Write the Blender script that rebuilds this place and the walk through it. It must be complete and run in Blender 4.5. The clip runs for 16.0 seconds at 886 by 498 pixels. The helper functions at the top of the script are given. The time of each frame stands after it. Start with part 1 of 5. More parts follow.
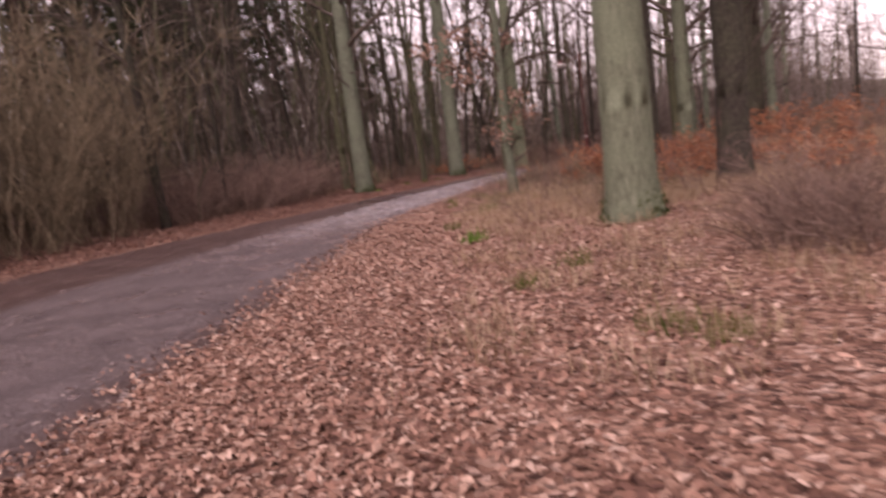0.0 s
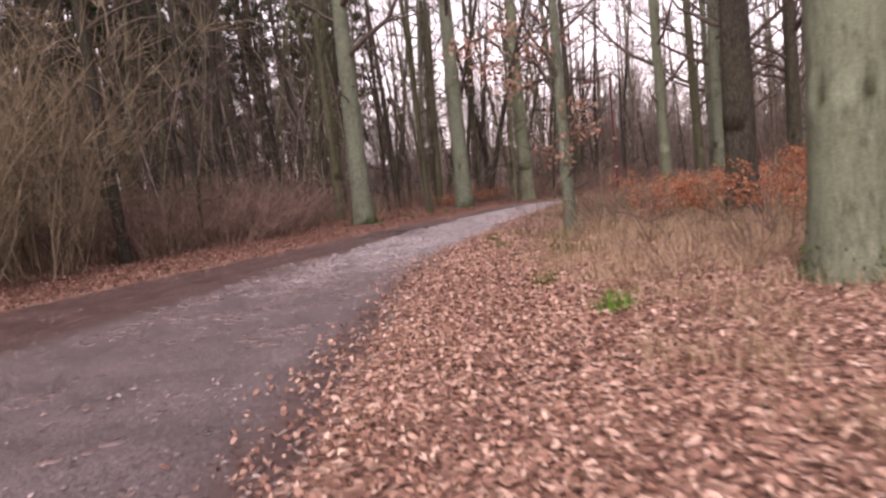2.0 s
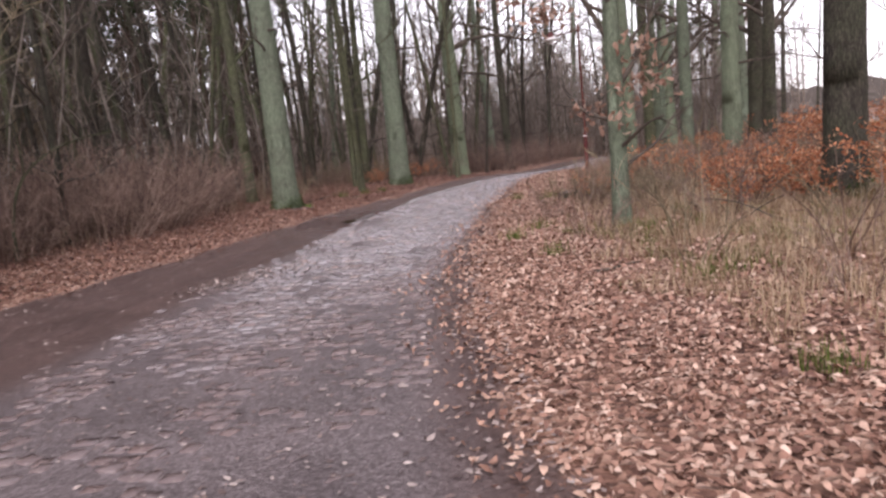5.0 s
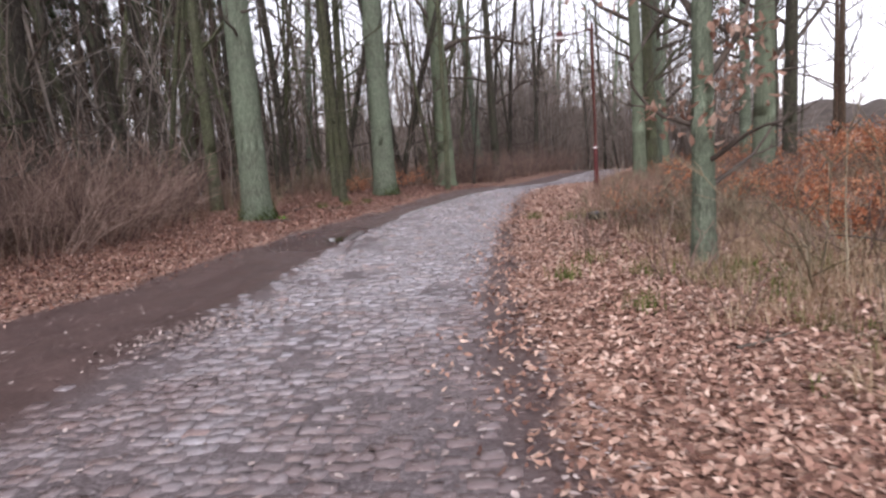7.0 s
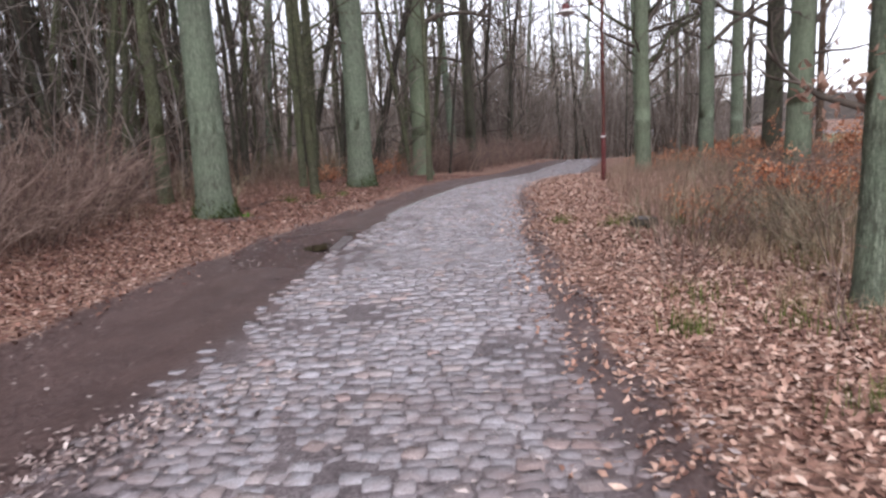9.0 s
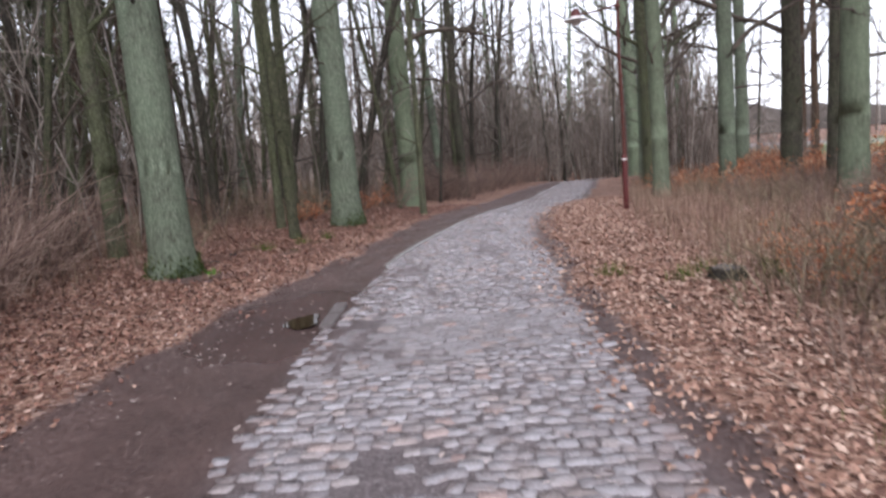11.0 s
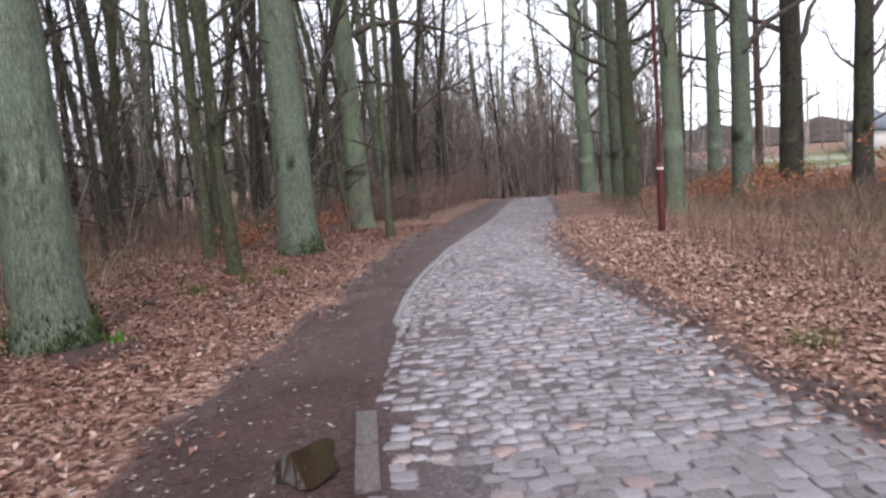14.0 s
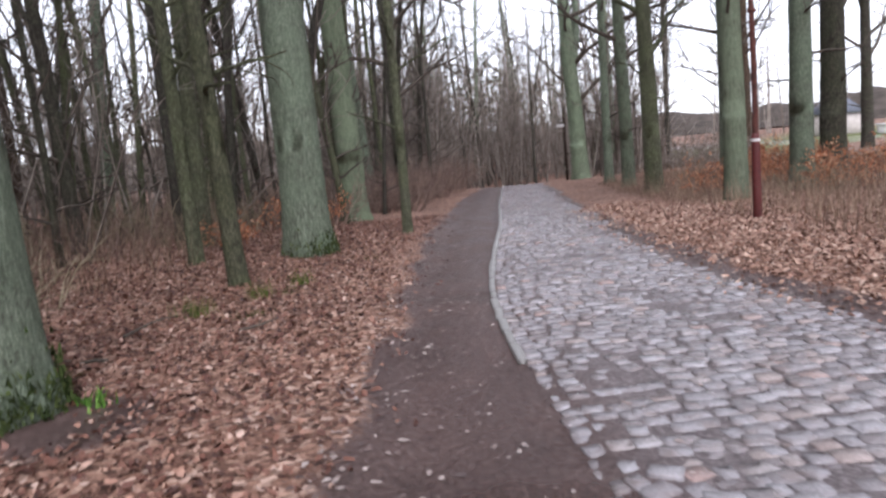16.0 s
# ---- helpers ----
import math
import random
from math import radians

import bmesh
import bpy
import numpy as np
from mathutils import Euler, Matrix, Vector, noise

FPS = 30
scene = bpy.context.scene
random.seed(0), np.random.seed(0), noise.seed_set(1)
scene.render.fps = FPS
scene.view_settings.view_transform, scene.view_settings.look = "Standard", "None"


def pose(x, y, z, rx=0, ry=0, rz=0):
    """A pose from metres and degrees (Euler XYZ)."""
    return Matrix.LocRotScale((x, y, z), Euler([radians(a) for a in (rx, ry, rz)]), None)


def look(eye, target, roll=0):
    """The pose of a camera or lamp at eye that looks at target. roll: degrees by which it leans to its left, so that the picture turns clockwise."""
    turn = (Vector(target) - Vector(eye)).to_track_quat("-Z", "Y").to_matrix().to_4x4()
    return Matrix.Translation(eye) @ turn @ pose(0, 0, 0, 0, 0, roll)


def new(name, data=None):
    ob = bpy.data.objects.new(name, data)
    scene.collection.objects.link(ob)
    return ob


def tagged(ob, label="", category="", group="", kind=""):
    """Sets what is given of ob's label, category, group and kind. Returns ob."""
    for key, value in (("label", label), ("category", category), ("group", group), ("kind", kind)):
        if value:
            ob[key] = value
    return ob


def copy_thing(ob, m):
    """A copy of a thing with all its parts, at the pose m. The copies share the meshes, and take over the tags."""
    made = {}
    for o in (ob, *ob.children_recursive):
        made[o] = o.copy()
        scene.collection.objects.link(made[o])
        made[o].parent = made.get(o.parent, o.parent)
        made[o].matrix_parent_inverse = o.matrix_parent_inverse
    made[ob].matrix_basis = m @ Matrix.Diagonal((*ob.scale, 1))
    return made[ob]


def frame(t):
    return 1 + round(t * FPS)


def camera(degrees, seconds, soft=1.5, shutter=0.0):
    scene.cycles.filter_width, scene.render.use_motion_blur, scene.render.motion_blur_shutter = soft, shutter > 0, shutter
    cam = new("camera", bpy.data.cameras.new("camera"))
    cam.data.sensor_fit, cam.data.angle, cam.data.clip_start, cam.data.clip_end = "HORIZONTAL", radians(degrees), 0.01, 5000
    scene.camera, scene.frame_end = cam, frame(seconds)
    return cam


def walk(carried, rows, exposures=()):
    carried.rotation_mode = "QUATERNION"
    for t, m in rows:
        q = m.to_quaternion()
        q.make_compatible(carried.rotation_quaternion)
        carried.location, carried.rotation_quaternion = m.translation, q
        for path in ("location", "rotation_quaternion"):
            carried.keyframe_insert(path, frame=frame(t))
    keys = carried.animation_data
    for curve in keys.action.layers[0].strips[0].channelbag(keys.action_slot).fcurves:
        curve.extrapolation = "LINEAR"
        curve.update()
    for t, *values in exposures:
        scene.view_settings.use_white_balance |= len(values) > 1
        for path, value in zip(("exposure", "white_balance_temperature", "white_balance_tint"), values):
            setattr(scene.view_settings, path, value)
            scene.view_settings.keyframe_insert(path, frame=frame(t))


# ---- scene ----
cam = camera(64.7, 16.0, soft=2.5, shutter=0.4)
PATH = [
    (0, (0.347, 2.857, 1.358), (0.287, 4.835, 1.069), -7.2),
    (0.5, (0.269, 3.356, 1.383), (0.006, 5.326, 1.162), -8.1),
    (1, (0.054, 3.966, 1.365), (-0.104, 5.948, 1.145), -7.1),
    (1.5, (-0.429, 5.052, 1.34), (-0.474, 7.034, 1.075), -5.4),
    (2, (-0.926, 6.354, 1.28), (-0.897, 8.343, 1.076), -5.8),
    (2.5, (-1.443, 7.545, 1.327), (-1.367, 9.527, 1.074), -4.7),
    (3, (-1.808, 8.432, 1.346), (-1.751, 10.41, 1.055), -5.9),
    (3.5, (-2.0, 9.003, 1.363), (-1.792, 10.971, 1.07), -5.9),
    (3.7, (-2.056, 9.244, 1.383), (-1.933, 11.224, 1.127), -5.8),
    (5.8, (-2.262, 11.489, 1.393), (-1.831, 13.412, 1.053), -5.6),
    (6, (-2.278, 11.741, 1.375), (-1.907, 13.685, 1.089), -6.4),
    (6.5, (-2.305, 12.338, 1.373), (-1.808, 14.26, 1.131), -6.9),
    (7, (-2.376, 12.974, 1.38), (-1.952, 14.906, 1.085), -3.8),
    (7.5, (-2.467, 13.569, 1.377), (-1.986, 15.481, 1.04), -4.1),
    (8, (-2.57, 14.217, 1.395), (-2.079, 16.123, 1.037), -5.5),
    (8.2, (-2.6, 14.478, 1.379), (-2.122, 16.393, 1.059), -4.7),
    (10.3, (-2.427, 16.774, 1.547), (-1.714, 18.6, 1.147), -1.7),
    (10.5, (-2.398, 17.02, 1.55), (-1.66, 18.843, 1.187), -2.3),
    (11, (-2.338, 17.622, 1.547), (-1.732, 19.507, 1.264), -4.8),
    (11.5, (-2.285, 18.222, 1.517), (-1.665, 20.119, 1.383), -2.6),
    (12, (-2.251, 18.863, 1.474), (-1.479, 20.695, 1.261), -2.5),
    (12.5, (-2.268, 19.435, 1.472), (-1.577, 21.299, 1.251), -3.4),
    (13, (-2.288, 20.046, 1.449), (-1.439, 21.844, 1.233), -4.5),
    (13.5, (-2.343, 20.636, 1.429), (-1.616, 22.478, 1.15), -3.6),
    (14, (-2.375, 21.191, 1.438), (-1.536, 22.989, 1.187), -4.5),
    (14.5, (-2.405, 21.78, 1.395), (-1.706, 23.624, 1.059), -5.0),
    (15, (-2.431, 22.444, 1.353), (-1.523, 24.194, 1.019), -6.3),
    (15.5, (-2.474, 23.061, 1.35), (-1.595, 24.821, 0.99), -4.9),
    (16, (-2.496, 23.701, 1.319), (-1.554, 25.443, 1.035), -5.4),
]
# stops, kelvin, tint: the clip's camera starts warm and pink and turns neutral
EXPOSURES = [(0, 0.74, 7400, 46), (0.5, 0.88, 7350, 45), (2.5, 1.16, 6980, 34), (6.2, 1.17, 6250, 21), (8, 1.22, 6080, 19), (11, 1.22, 6000, 16), (16, 1.25, 5950, 16)]
walk(cam, [(t, look(eye, target, roll)) for t, eye, target, roll in PATH], EXPOSURES)

# ---------------------------------------------------------------- light
world = bpy.data.worlds.new("overcast")
scene.world = world
world.use_nodes = True
wn = world.node_tree.nodes
wl = world.node_tree.links
sky = wn.new("ShaderNodeTexSky")
sky.sky_type = "NISHITA"
sky.sun_disc = False
sky.sun_elevation = radians(32)
sky.sun_rotation = radians(200)
grey = wn.new("ShaderNodeHueSaturation")
grey.inputs["Saturation"].default_value = 0.12
cloud = wn.new("ShaderNodeTexNoise")
cloud.inputs["Scale"].default_value = 2.2
cloud.inputs["Detail"].default_value = 4
cmap = wn.new("ShaderNodeMapRange")
cmap.inputs["To Min"].default_value = 0.75
cmap.inputs["To Max"].default_value = 1.25
cmul = wn.new("ShaderNodeVectorMath")
cmul.operation = "SCALE"
wl.new(sky.outputs[0], grey.inputs["Color"])
wl.new(cloud.outputs[0], cmap.inputs[0])
wl.new(grey.outputs[0], cmul.inputs[0])
wl.new(cmap.outputs[0], cmul.inputs["Scale"])
wl.new(cmul.outputs[0], wn["Background"].inputs["Color"])
wn["Background"].inputs["Strength"].default_value = 0.138
sun_data = bpy.data.lights.new("sun", "SUN")
sun_data.energy, sun_data.angle, sun_data.color = 1.2, radians(40), (1.0, 0.96, 0.92)
sun = new("sun", sun_data)
sun.matrix_world = look((0, 0, 40), (0 + 12, 34, 0))

# ---------------------------------------------------------------- materials


def material(name, rough=0.85, spec=0.3):
    m = bpy.data.materials.new(name)
    m.use_nodes = True
    b = m.node_tree.nodes["Principled BSDF"]
    b.inputs["Roughness"].default_value = rough
    b.inputs["Specular IOR Level"].default_value = spec
    return m, m.node_tree.nodes, m.node_tree.links, b


def ramp(nodes, stops):
    r = nodes.new("ShaderNodeValToRGB")
    while len(r.color_ramp.elements) < len(stops):
        r.color_ramp.elements.new(0.5)
    for e, (p, c) in zip(r.color_ramp.elements, stops):
        e.position, e.color = p, (*c, 1)
    return r


def noise_node(nodes, links, scale, detail=4, vector=None, rough=0.55):
    n = nodes.new("ShaderNodeTexNoise")
    n.inputs["Scale"].default_value, n.inputs["Detail"].default_value, n.inputs["Roughness"].default_value = scale, detail, rough
    if vector is not None:
        links.new(vector, n.inputs["Vector"])
    return n


def mix(nodes, links, fac, a, b, blend="MIX"):
    m = nodes.new("ShaderNodeMix")
    m.data_type, m.blend_type = "RGBA", blend
    for sock, v in ((m.inputs[0], fac), (m.inputs[6], a), (m.inputs[7], b)):
        if isinstance(v, (int, float)):
            sock.default_value = v
        elif isinstance(v, tuple):
            sock.default_value = (*v, 1)
        else:
            links.new(v, sock)
    return m.outputs[2]


def bump(nodes, links, height, strength, dist, normal_in):
    b = nodes.new("ShaderNodeBump")
    b.inputs["Strength"].default_value, b.inputs["Distance"].default_value = strength, dist
    links.new(height, b.inputs["Height"])
    links.new(b.outputs[0], normal_in)
    return b


def bark_material(name, low, mid, high, scale=1.0, lichen=(0.23, 0.27, 0.2), lichen_amount=0.5, plates=0.5):
    m, n, l, b = material(name, 0.9, 0.15)
    co = n.new("ShaderNodeTexCoord")
    mp = n.new("ShaderNodeMapping")
    mp.inputs["Scale"].default_value = (1, 1, 0.22)
    l.new(co.outputs["Object"], mp.inputs[0])
    ridge = noise_node(n, l, 34 * scale, 5, mp.outputs[0], 0.65)
    patch = noise_node(n, l, 2.2, 5, co.outputs["Object"], 0.6)
    speck = noise_node(n, l, 60, 3, co.outputs["Object"])
    r = ramp(n, [(0.3, low), (0.5, mid), (0.72, high)])
    l.new(ridge.outputs[0], r.inputs[0])
    lr = ramp(n, [(0.42, (0, 0, 0)), (0.62, (lichen_amount,) * 3)])
    l.new(patch.outputs[0], lr.inputs[0])
    c = mix(n, l, lr.outputs[0], r.outputs[0], lichen)
    sr = ramp(n, [(0.3, (0.75,) * 3), (0.7, (1.2,) * 3)])
    l.new(speck.outputs[0], sr.inputs[0])
    c = mix(n, l, 1.0, c, sr.outputs[0], "MULTIPLY")
    info = n.new("ShaderNodeObjectInfo")
    rr = ramp(n, [(0, (0.8, 0.78, 0.76)), (0.5, (1, 1, 1)), (1, (1.12, 1.15, 1.05))])
    l.new(info.outputs["Random"], rr.inputs[0])
    c = mix(n, l, 1.0, c, rr.outputs[0], "MULTIPLY")
    # upright plates parted by dark cracks
    warp = n.new("ShaderNodeVectorMath")
    warp.operation = "MULTIPLY_ADD"
    warp.inputs[1].default_value = (0.05, 0.05, 0.05)
    l.new(ridge.outputs["Color"], warp.inputs[0])
    l.new(mp.outputs[0], warp.inputs[2])
    vor = n.new("ShaderNodeTexVoronoi")
    vor.feature = "DISTANCE_TO_EDGE"
    vor.inputs["Scale"].default_value = 42
    l.new(warp.outputs[0], vor.inputs["Vector"])
    crack = ramp(n, [(0.0, (1 - plates,) * 3), (0.22, (1.0,) * 3), (0.5, (1.12,) * 3)])
    l.new(vor.outputs["Distance"], crack.inputs[0])
    c = mix(n, l, 1.0, c, crack.outputs[0], "MULTIPLY")
    l.new(c, b.inputs["Base Color"])
    both = mix(n, l, 0.45, crack.outputs[0], ridge.outputs[0])
    bump(n, l, both, 0.9, 0.03, b.inputs["Normal"])
    return m


def plain_material(name, stops, scale=30.0, rough=0.85, spec=0.2, island=False, translucent=0.0):
    """Colours along a ramp, chosen by piece and by fine noise."""
    m, n, l, b = material(name, rough, spec)
    co = n.new("ShaderNodeTexCoord")
    no = noise_node(n, l, scale, 4, co.outputs["Object"])
    r = ramp(n, stops)
    if island:
        g = n.new("ShaderNodeNewGeometry")
        l.new(g.outputs["Random Per Island"], r.inputs[0])
        sr = ramp(n, [(0.3, (0.7,) * 3), (0.7, (1.25,) * 3)])
        l.new(no.outputs[0], sr.inputs[0])
        c = mix(n, l, 1.0, r.outputs[0], sr.outputs[0], "MULTIPLY")
    else:
        l.new(no.outputs[0], r.inputs[0])
        c = r.outputs[0]
    l.new(c, b.inputs["Base Color"])
    if translucent:
        t = n.new("ShaderNodeBsdfTranslucent")
        s = n.new("ShaderNodeMixShader")
        s.inputs[0].default_value = translucent
        l.new(c, t.inputs[0])
        l.new(b.outputs[0], s.inputs[1])
        l.new(t.outputs[0], s.inputs[2])
        l.new(s.outputs[0], n["Material Output"].inputs[0])
    return m


BARK_OAK = bark_material("bark_oak", (0.085, 0.094, 0.068), (0.175, 0.203, 0.148), (0.265, 0.305, 0.23), lichen=(0.23, 0.29, 0.2), lichen_amount=0.6, plates=0.34)
BARK_BEECH = bark_material("bark_beech", (0.078, 0.09, 0.062), (0.145, 0.168, 0.115), (0.215, 0.24, 0.175), 0.7, (0.185, 0.225, 0.15), 0.7, 0.12)
BARK_DARK = bark_material("bark_dark", (0.032, 0.029, 0.025), (0.08, 0.07, 0.058), (0.14, 0.126, 0.102), 1.0, (0.1, 0.11, 0.07), 0.5)
BARK_GREEN = bark_material("bark_green", (0.055, 0.056, 0.038), (0.125, 0.126, 0.083), (0.2, 0.2, 0.135), 1.2, (0.15, 0.17, 0.09), 0.6)
BARK_PINE = bark_material("bark_pine", (0.03, 0.022, 0.018), (0.09, 0.06, 0.045), (0.17, 0.1, 0.07), 0.8, (0.1, 0.085, 0.06), 0.4)
TWIG = plain_material("twig", [(0.3, (0.05, 0.043, 0.036)), (0.7, (0.125, 0.1, 0.08))], 8)
TWIG_RED = plain_material("twig_red", [(0.2, (0.125, 0.08, 0.066)), (0.5, (0.225, 0.153, 0.123)), (0.8, (0.33, 0.243, 0.196))], 3, island=True)
TWIG_OLIVE = plain_material("twig_olive", [(0.2, (0.12, 0.097, 0.063)), (0.5, (0.215, 0.175, 0.112)), (0.8, (0.33, 0.275, 0.19))], 3, island=True)
# much paler than TWIG: the haze over distant trees is put into the colour
TWIG_HAZED = plain_material("hazed_twigs", [(0.2, (0.14, 0.112, 0.092)), (0.5, (0.215, 0.18, 0.15)), (0.8, (0.31, 0.268, 0.232))], 3, island=True)
STRAW = plain_material("dry_grass", [(0.1, (0.24, 0.155, 0.095)), (0.5, (0.4, 0.29, 0.185)), (0.9, (0.54, 0.43, 0.3))], 4, island=True, translucent=0.25)
STALK = plain_material("brown_stalks", [(0.1, (0.12, 0.075, 0.06)), (0.45, (0.22, 0.14, 0.105)), (0.75, (0.32, 0.225, 0.16)), (1.0, (0.42, 0.33, 0.225))], 4, island=True)
DRY_UNDER = plain_material("dark_undergrowth", [(0.1, (0.07, 0.045, 0.032)), (0.45, (0.14, 0.09, 0.064)), (0.75, (0.22, 0.155, 0.108)), (1.0, (0.34, 0.265, 0.18))], 4, island=True)
GRASS = plain_material("green_grass", [(0.1, (0.06, 0.09, 0.02)), (0.5, (0.11, 0.16, 0.03)), (0.9, (0.22, 0.22, 0.08))], 4, island=True, translucent=0.3)
BRIGHT = plain_material("bright_green_leaves", [(0.1, (0.07, 0.16, 0.025)), (0.5, (0.12, 0.26, 0.04)), (0.9, (0.2, 0.34, 0.08))], 4, island=True, translucent=0.3)
MOSS = plain_material("moss", [(0.1, (0.022, 0.034, 0.01)), (0.5, (0.045, 0.066, 0.016)), (0.9, (0.085, 0.105, 0.032))], 20, island=True)
NEEDLE = plain_material("pine_needles", [(0.1, (0.02, 0.03, 0.014)), (0.6, (0.045, 0.06, 0.028)), (1.0, (0.09, 0.1, 0.05))], 4, island=True)
LITTER = plain_material("fallen_leaves", [(0.0, (0.1, 0.047, 0.035)), (0.2, (0.22, 0.115, 0.082)), (0.5, (0.35, 0.2, 0.145)), (0.8, (0.47, 0.31, 0.235)), (1.0, (0.62, 0.46, 0.37))], 25, 0.65, 0.35, island=True)
LITTER_DARK = plain_material("damp_oak_leaves", [(0.0, (0.042, 0.018, 0.014)), (0.3, (0.11, 0.045, 0.032)), (0.58, (0.2, 0.092, 0.064)), (0.84, (0.33, 0.185, 0.132)), (1.0, (0.53, 0.38, 0.31))], 25, 0.55, 0.4, island=True)
LITTER_WET = plain_material("wet_leaves", [(0.0, (0.07, 0.044, 0.04)), (0.3, (0.2, 0.14, 0.125)), (0.65, (0.34, 0.265, 0.24)), (1.0, (0.56, 0.47, 0.43))], 25, 0.4, 0.5, island=True)
BEECH_LEAF = plain_material("dead_beech_leaves", [(0.0, (0.28, 0.09, 0.045)), (0.4, (0.48, 0.18, 0.085)), (0.75, (0.6, 0.27, 0.14)), (1.0, (0.68, 0.44, 0.28))], 12, 0.6, 0.3, island=True, translucent=0.35)
OAK_LEAF = plain_material("dead_oak_leaves", [(0.0, (0.2, 0.1, 0.07)), (0.5, (0.36, 0.22, 0.16)), (1.0, (0.52, 0.38, 0.3))], 12, 0.6, 0.3, island=True, translucent=0.35)
RED_PAINT = plain_material("weathered_red_paint", [(0.3, (0.055, 0.011, 0.01)), (0.55, (0.1, 0.017, 0.016)), (0.75, (0.075, 0.034, 0.028))], 14, 0.55, 0.4)
RUST = plain_material("rusty_red_pole", [(0.3, (0.05, 0.022, 0.018)), (0.6, (0.1, 0.032, 0.024)), (0.8, (0.13, 0.07, 0.052))], 18, 0.7, 0.3)
PALE = plain_material("pale_enamel", [(0.3, (0.5, 0.48, 0.46)), (0.7, (0.75, 0.73, 0.71))], 20, 0.4, 0.5)
CUT_WOOD = plain_material("cut_wood", [(0.3, (0.06, 0.052, 0.05)), (0.7, (0.16, 0.145, 0.14))], 20, 0.9, 0.1)
SOIL = plain_material("dark_soil", [(0.3, (0.03, 0.022, 0.018)), (0.7, (0.08, 0.055, 0.045))], 20, 0.95, 0.1)

m, n, l, b = material("puddle_water", 0.03, 0.5)
b.inputs["Base Color"].default_value = (0.035, 0.022, 0.012, 1)
b.inputs["IOR"].default_value = 1.33
WATER = m


def cobble_material(joined):
    m, n, l, b = material("cobble_granite_joined" if joined else "cobble_granite", 0.42, 0.5)
    co = n.new("ShaderNodeTexCoord")
    grain = noise_node(n, l, 90, 4, co.outputs["Object"])
    blot = noise_node(n, l, 9, 4, co.outputs["Object"])
    r = ramp(n, [(0.0, (0.225, 0.2, 0.202)), (0.25, (0.275, 0.252, 0.262)), (0.6, (0.322, 0.302, 0.316)), (0.82, (0.38, 0.36, 0.374)), (0.95, (0.35, 0.295, 0.28)), (1.0, (0.37, 0.265, 0.242))])
    if joined:
        g = n.new("ShaderNodeNewGeometry")
        l.new(g.outputs["Random Per Island"], r.inputs[0])
    else:
        g = n.new("ShaderNodeObjectInfo")
        l.new(g.outputs["Random"], r.inputs[0])
    sr = ramp(n, [(0.3, (0.7,) * 3), (0.7, (1.2,) * 3)])
    l.new(grain.outputs[0], sr.inputs[0])
    c = mix(n, l, 1.0, r.outputs[0], sr.outputs[0], "MULTIPLY")
    br = ramp(n, [(0.44, (0, 0, 0)), (0.68, (0.7,) * 3)])
    l.new(blot.outputs[0], br.inputs[0])
    c = mix(n, l, br.outputs[0], c, (0.2, 0.155, 0.145))
    # mud trodden over the first stretch of the road, thickest by the dirt strip and along the verge
    where = n.new("ShaderNodeNewGeometry").outputs["Position"]
    sep = n.new("ShaderNodeSeparateXYZ")
    l.new(where, sep.inputs[0])

    def ranged(value, low, high, to_low, to_high):
        r = n.new("ShaderNodeMapRange")
        for key, v in (("From Min", low), ("From Max", high), ("To Min", to_low), ("To Max", to_high)):
            r.inputs[key].default_value = v
        l.new(value, r.inputs[0])
        return r.outputs[0]

    def summed(p, q):
        a = n.new("ShaderNodeMath")
        l.new(p, a.inputs[0])
        l.new(q, a.inputs[1])
        return a.outputs[0]

    verge = n.new("ShaderNodeMath")
    verge.operation = "MULTIPLY_ADD"
    verge.inputs[1].default_value = -0.42
    l.new(sep.outputs["Y"], verge.inputs[0])
    l.new(sep.outputs["X"], verge.inputs[2])
    patch = noise_node(n, l, 1.3, 5, where, 0.65)
    total = summed(patch.outputs[0], ranged(sep.outputs["Y"], 13, 23, 0.42, 0.0))
    total = summed(total, ranged(sep.outputs["X"], -5, -1.5, 0.2, -0.1))
    total = summed(total, ranged(verge.outputs[0], -9.6, -8.6, 0.0, 0.32))
    mr = ramp(n, [(0.6, (0, 0, 0)), (0.95, (0.8,) * 3)])
    l.new(total, mr.inputs[0])
    c = mix(n, l, mr.outputs[0], c, (0.15, 0.105, 0.098))
    l.new(c, b.inputs["Base Color"])
    rr = ramp(n, [(0.3, (0.11,) * 3), (0.7, (0.34,) * 3)])
    l.new(blot.outputs[0], rr.inputs[0])
    l.new(rr.outputs[0], b.inputs["Roughness"])
    bump(n, l, grain.outputs[0], 0.5, 0.006, b.inputs["Normal"])
    return m


COBBLE, COBBLE_JOINED = cobble_material(False), cobble_material(True)


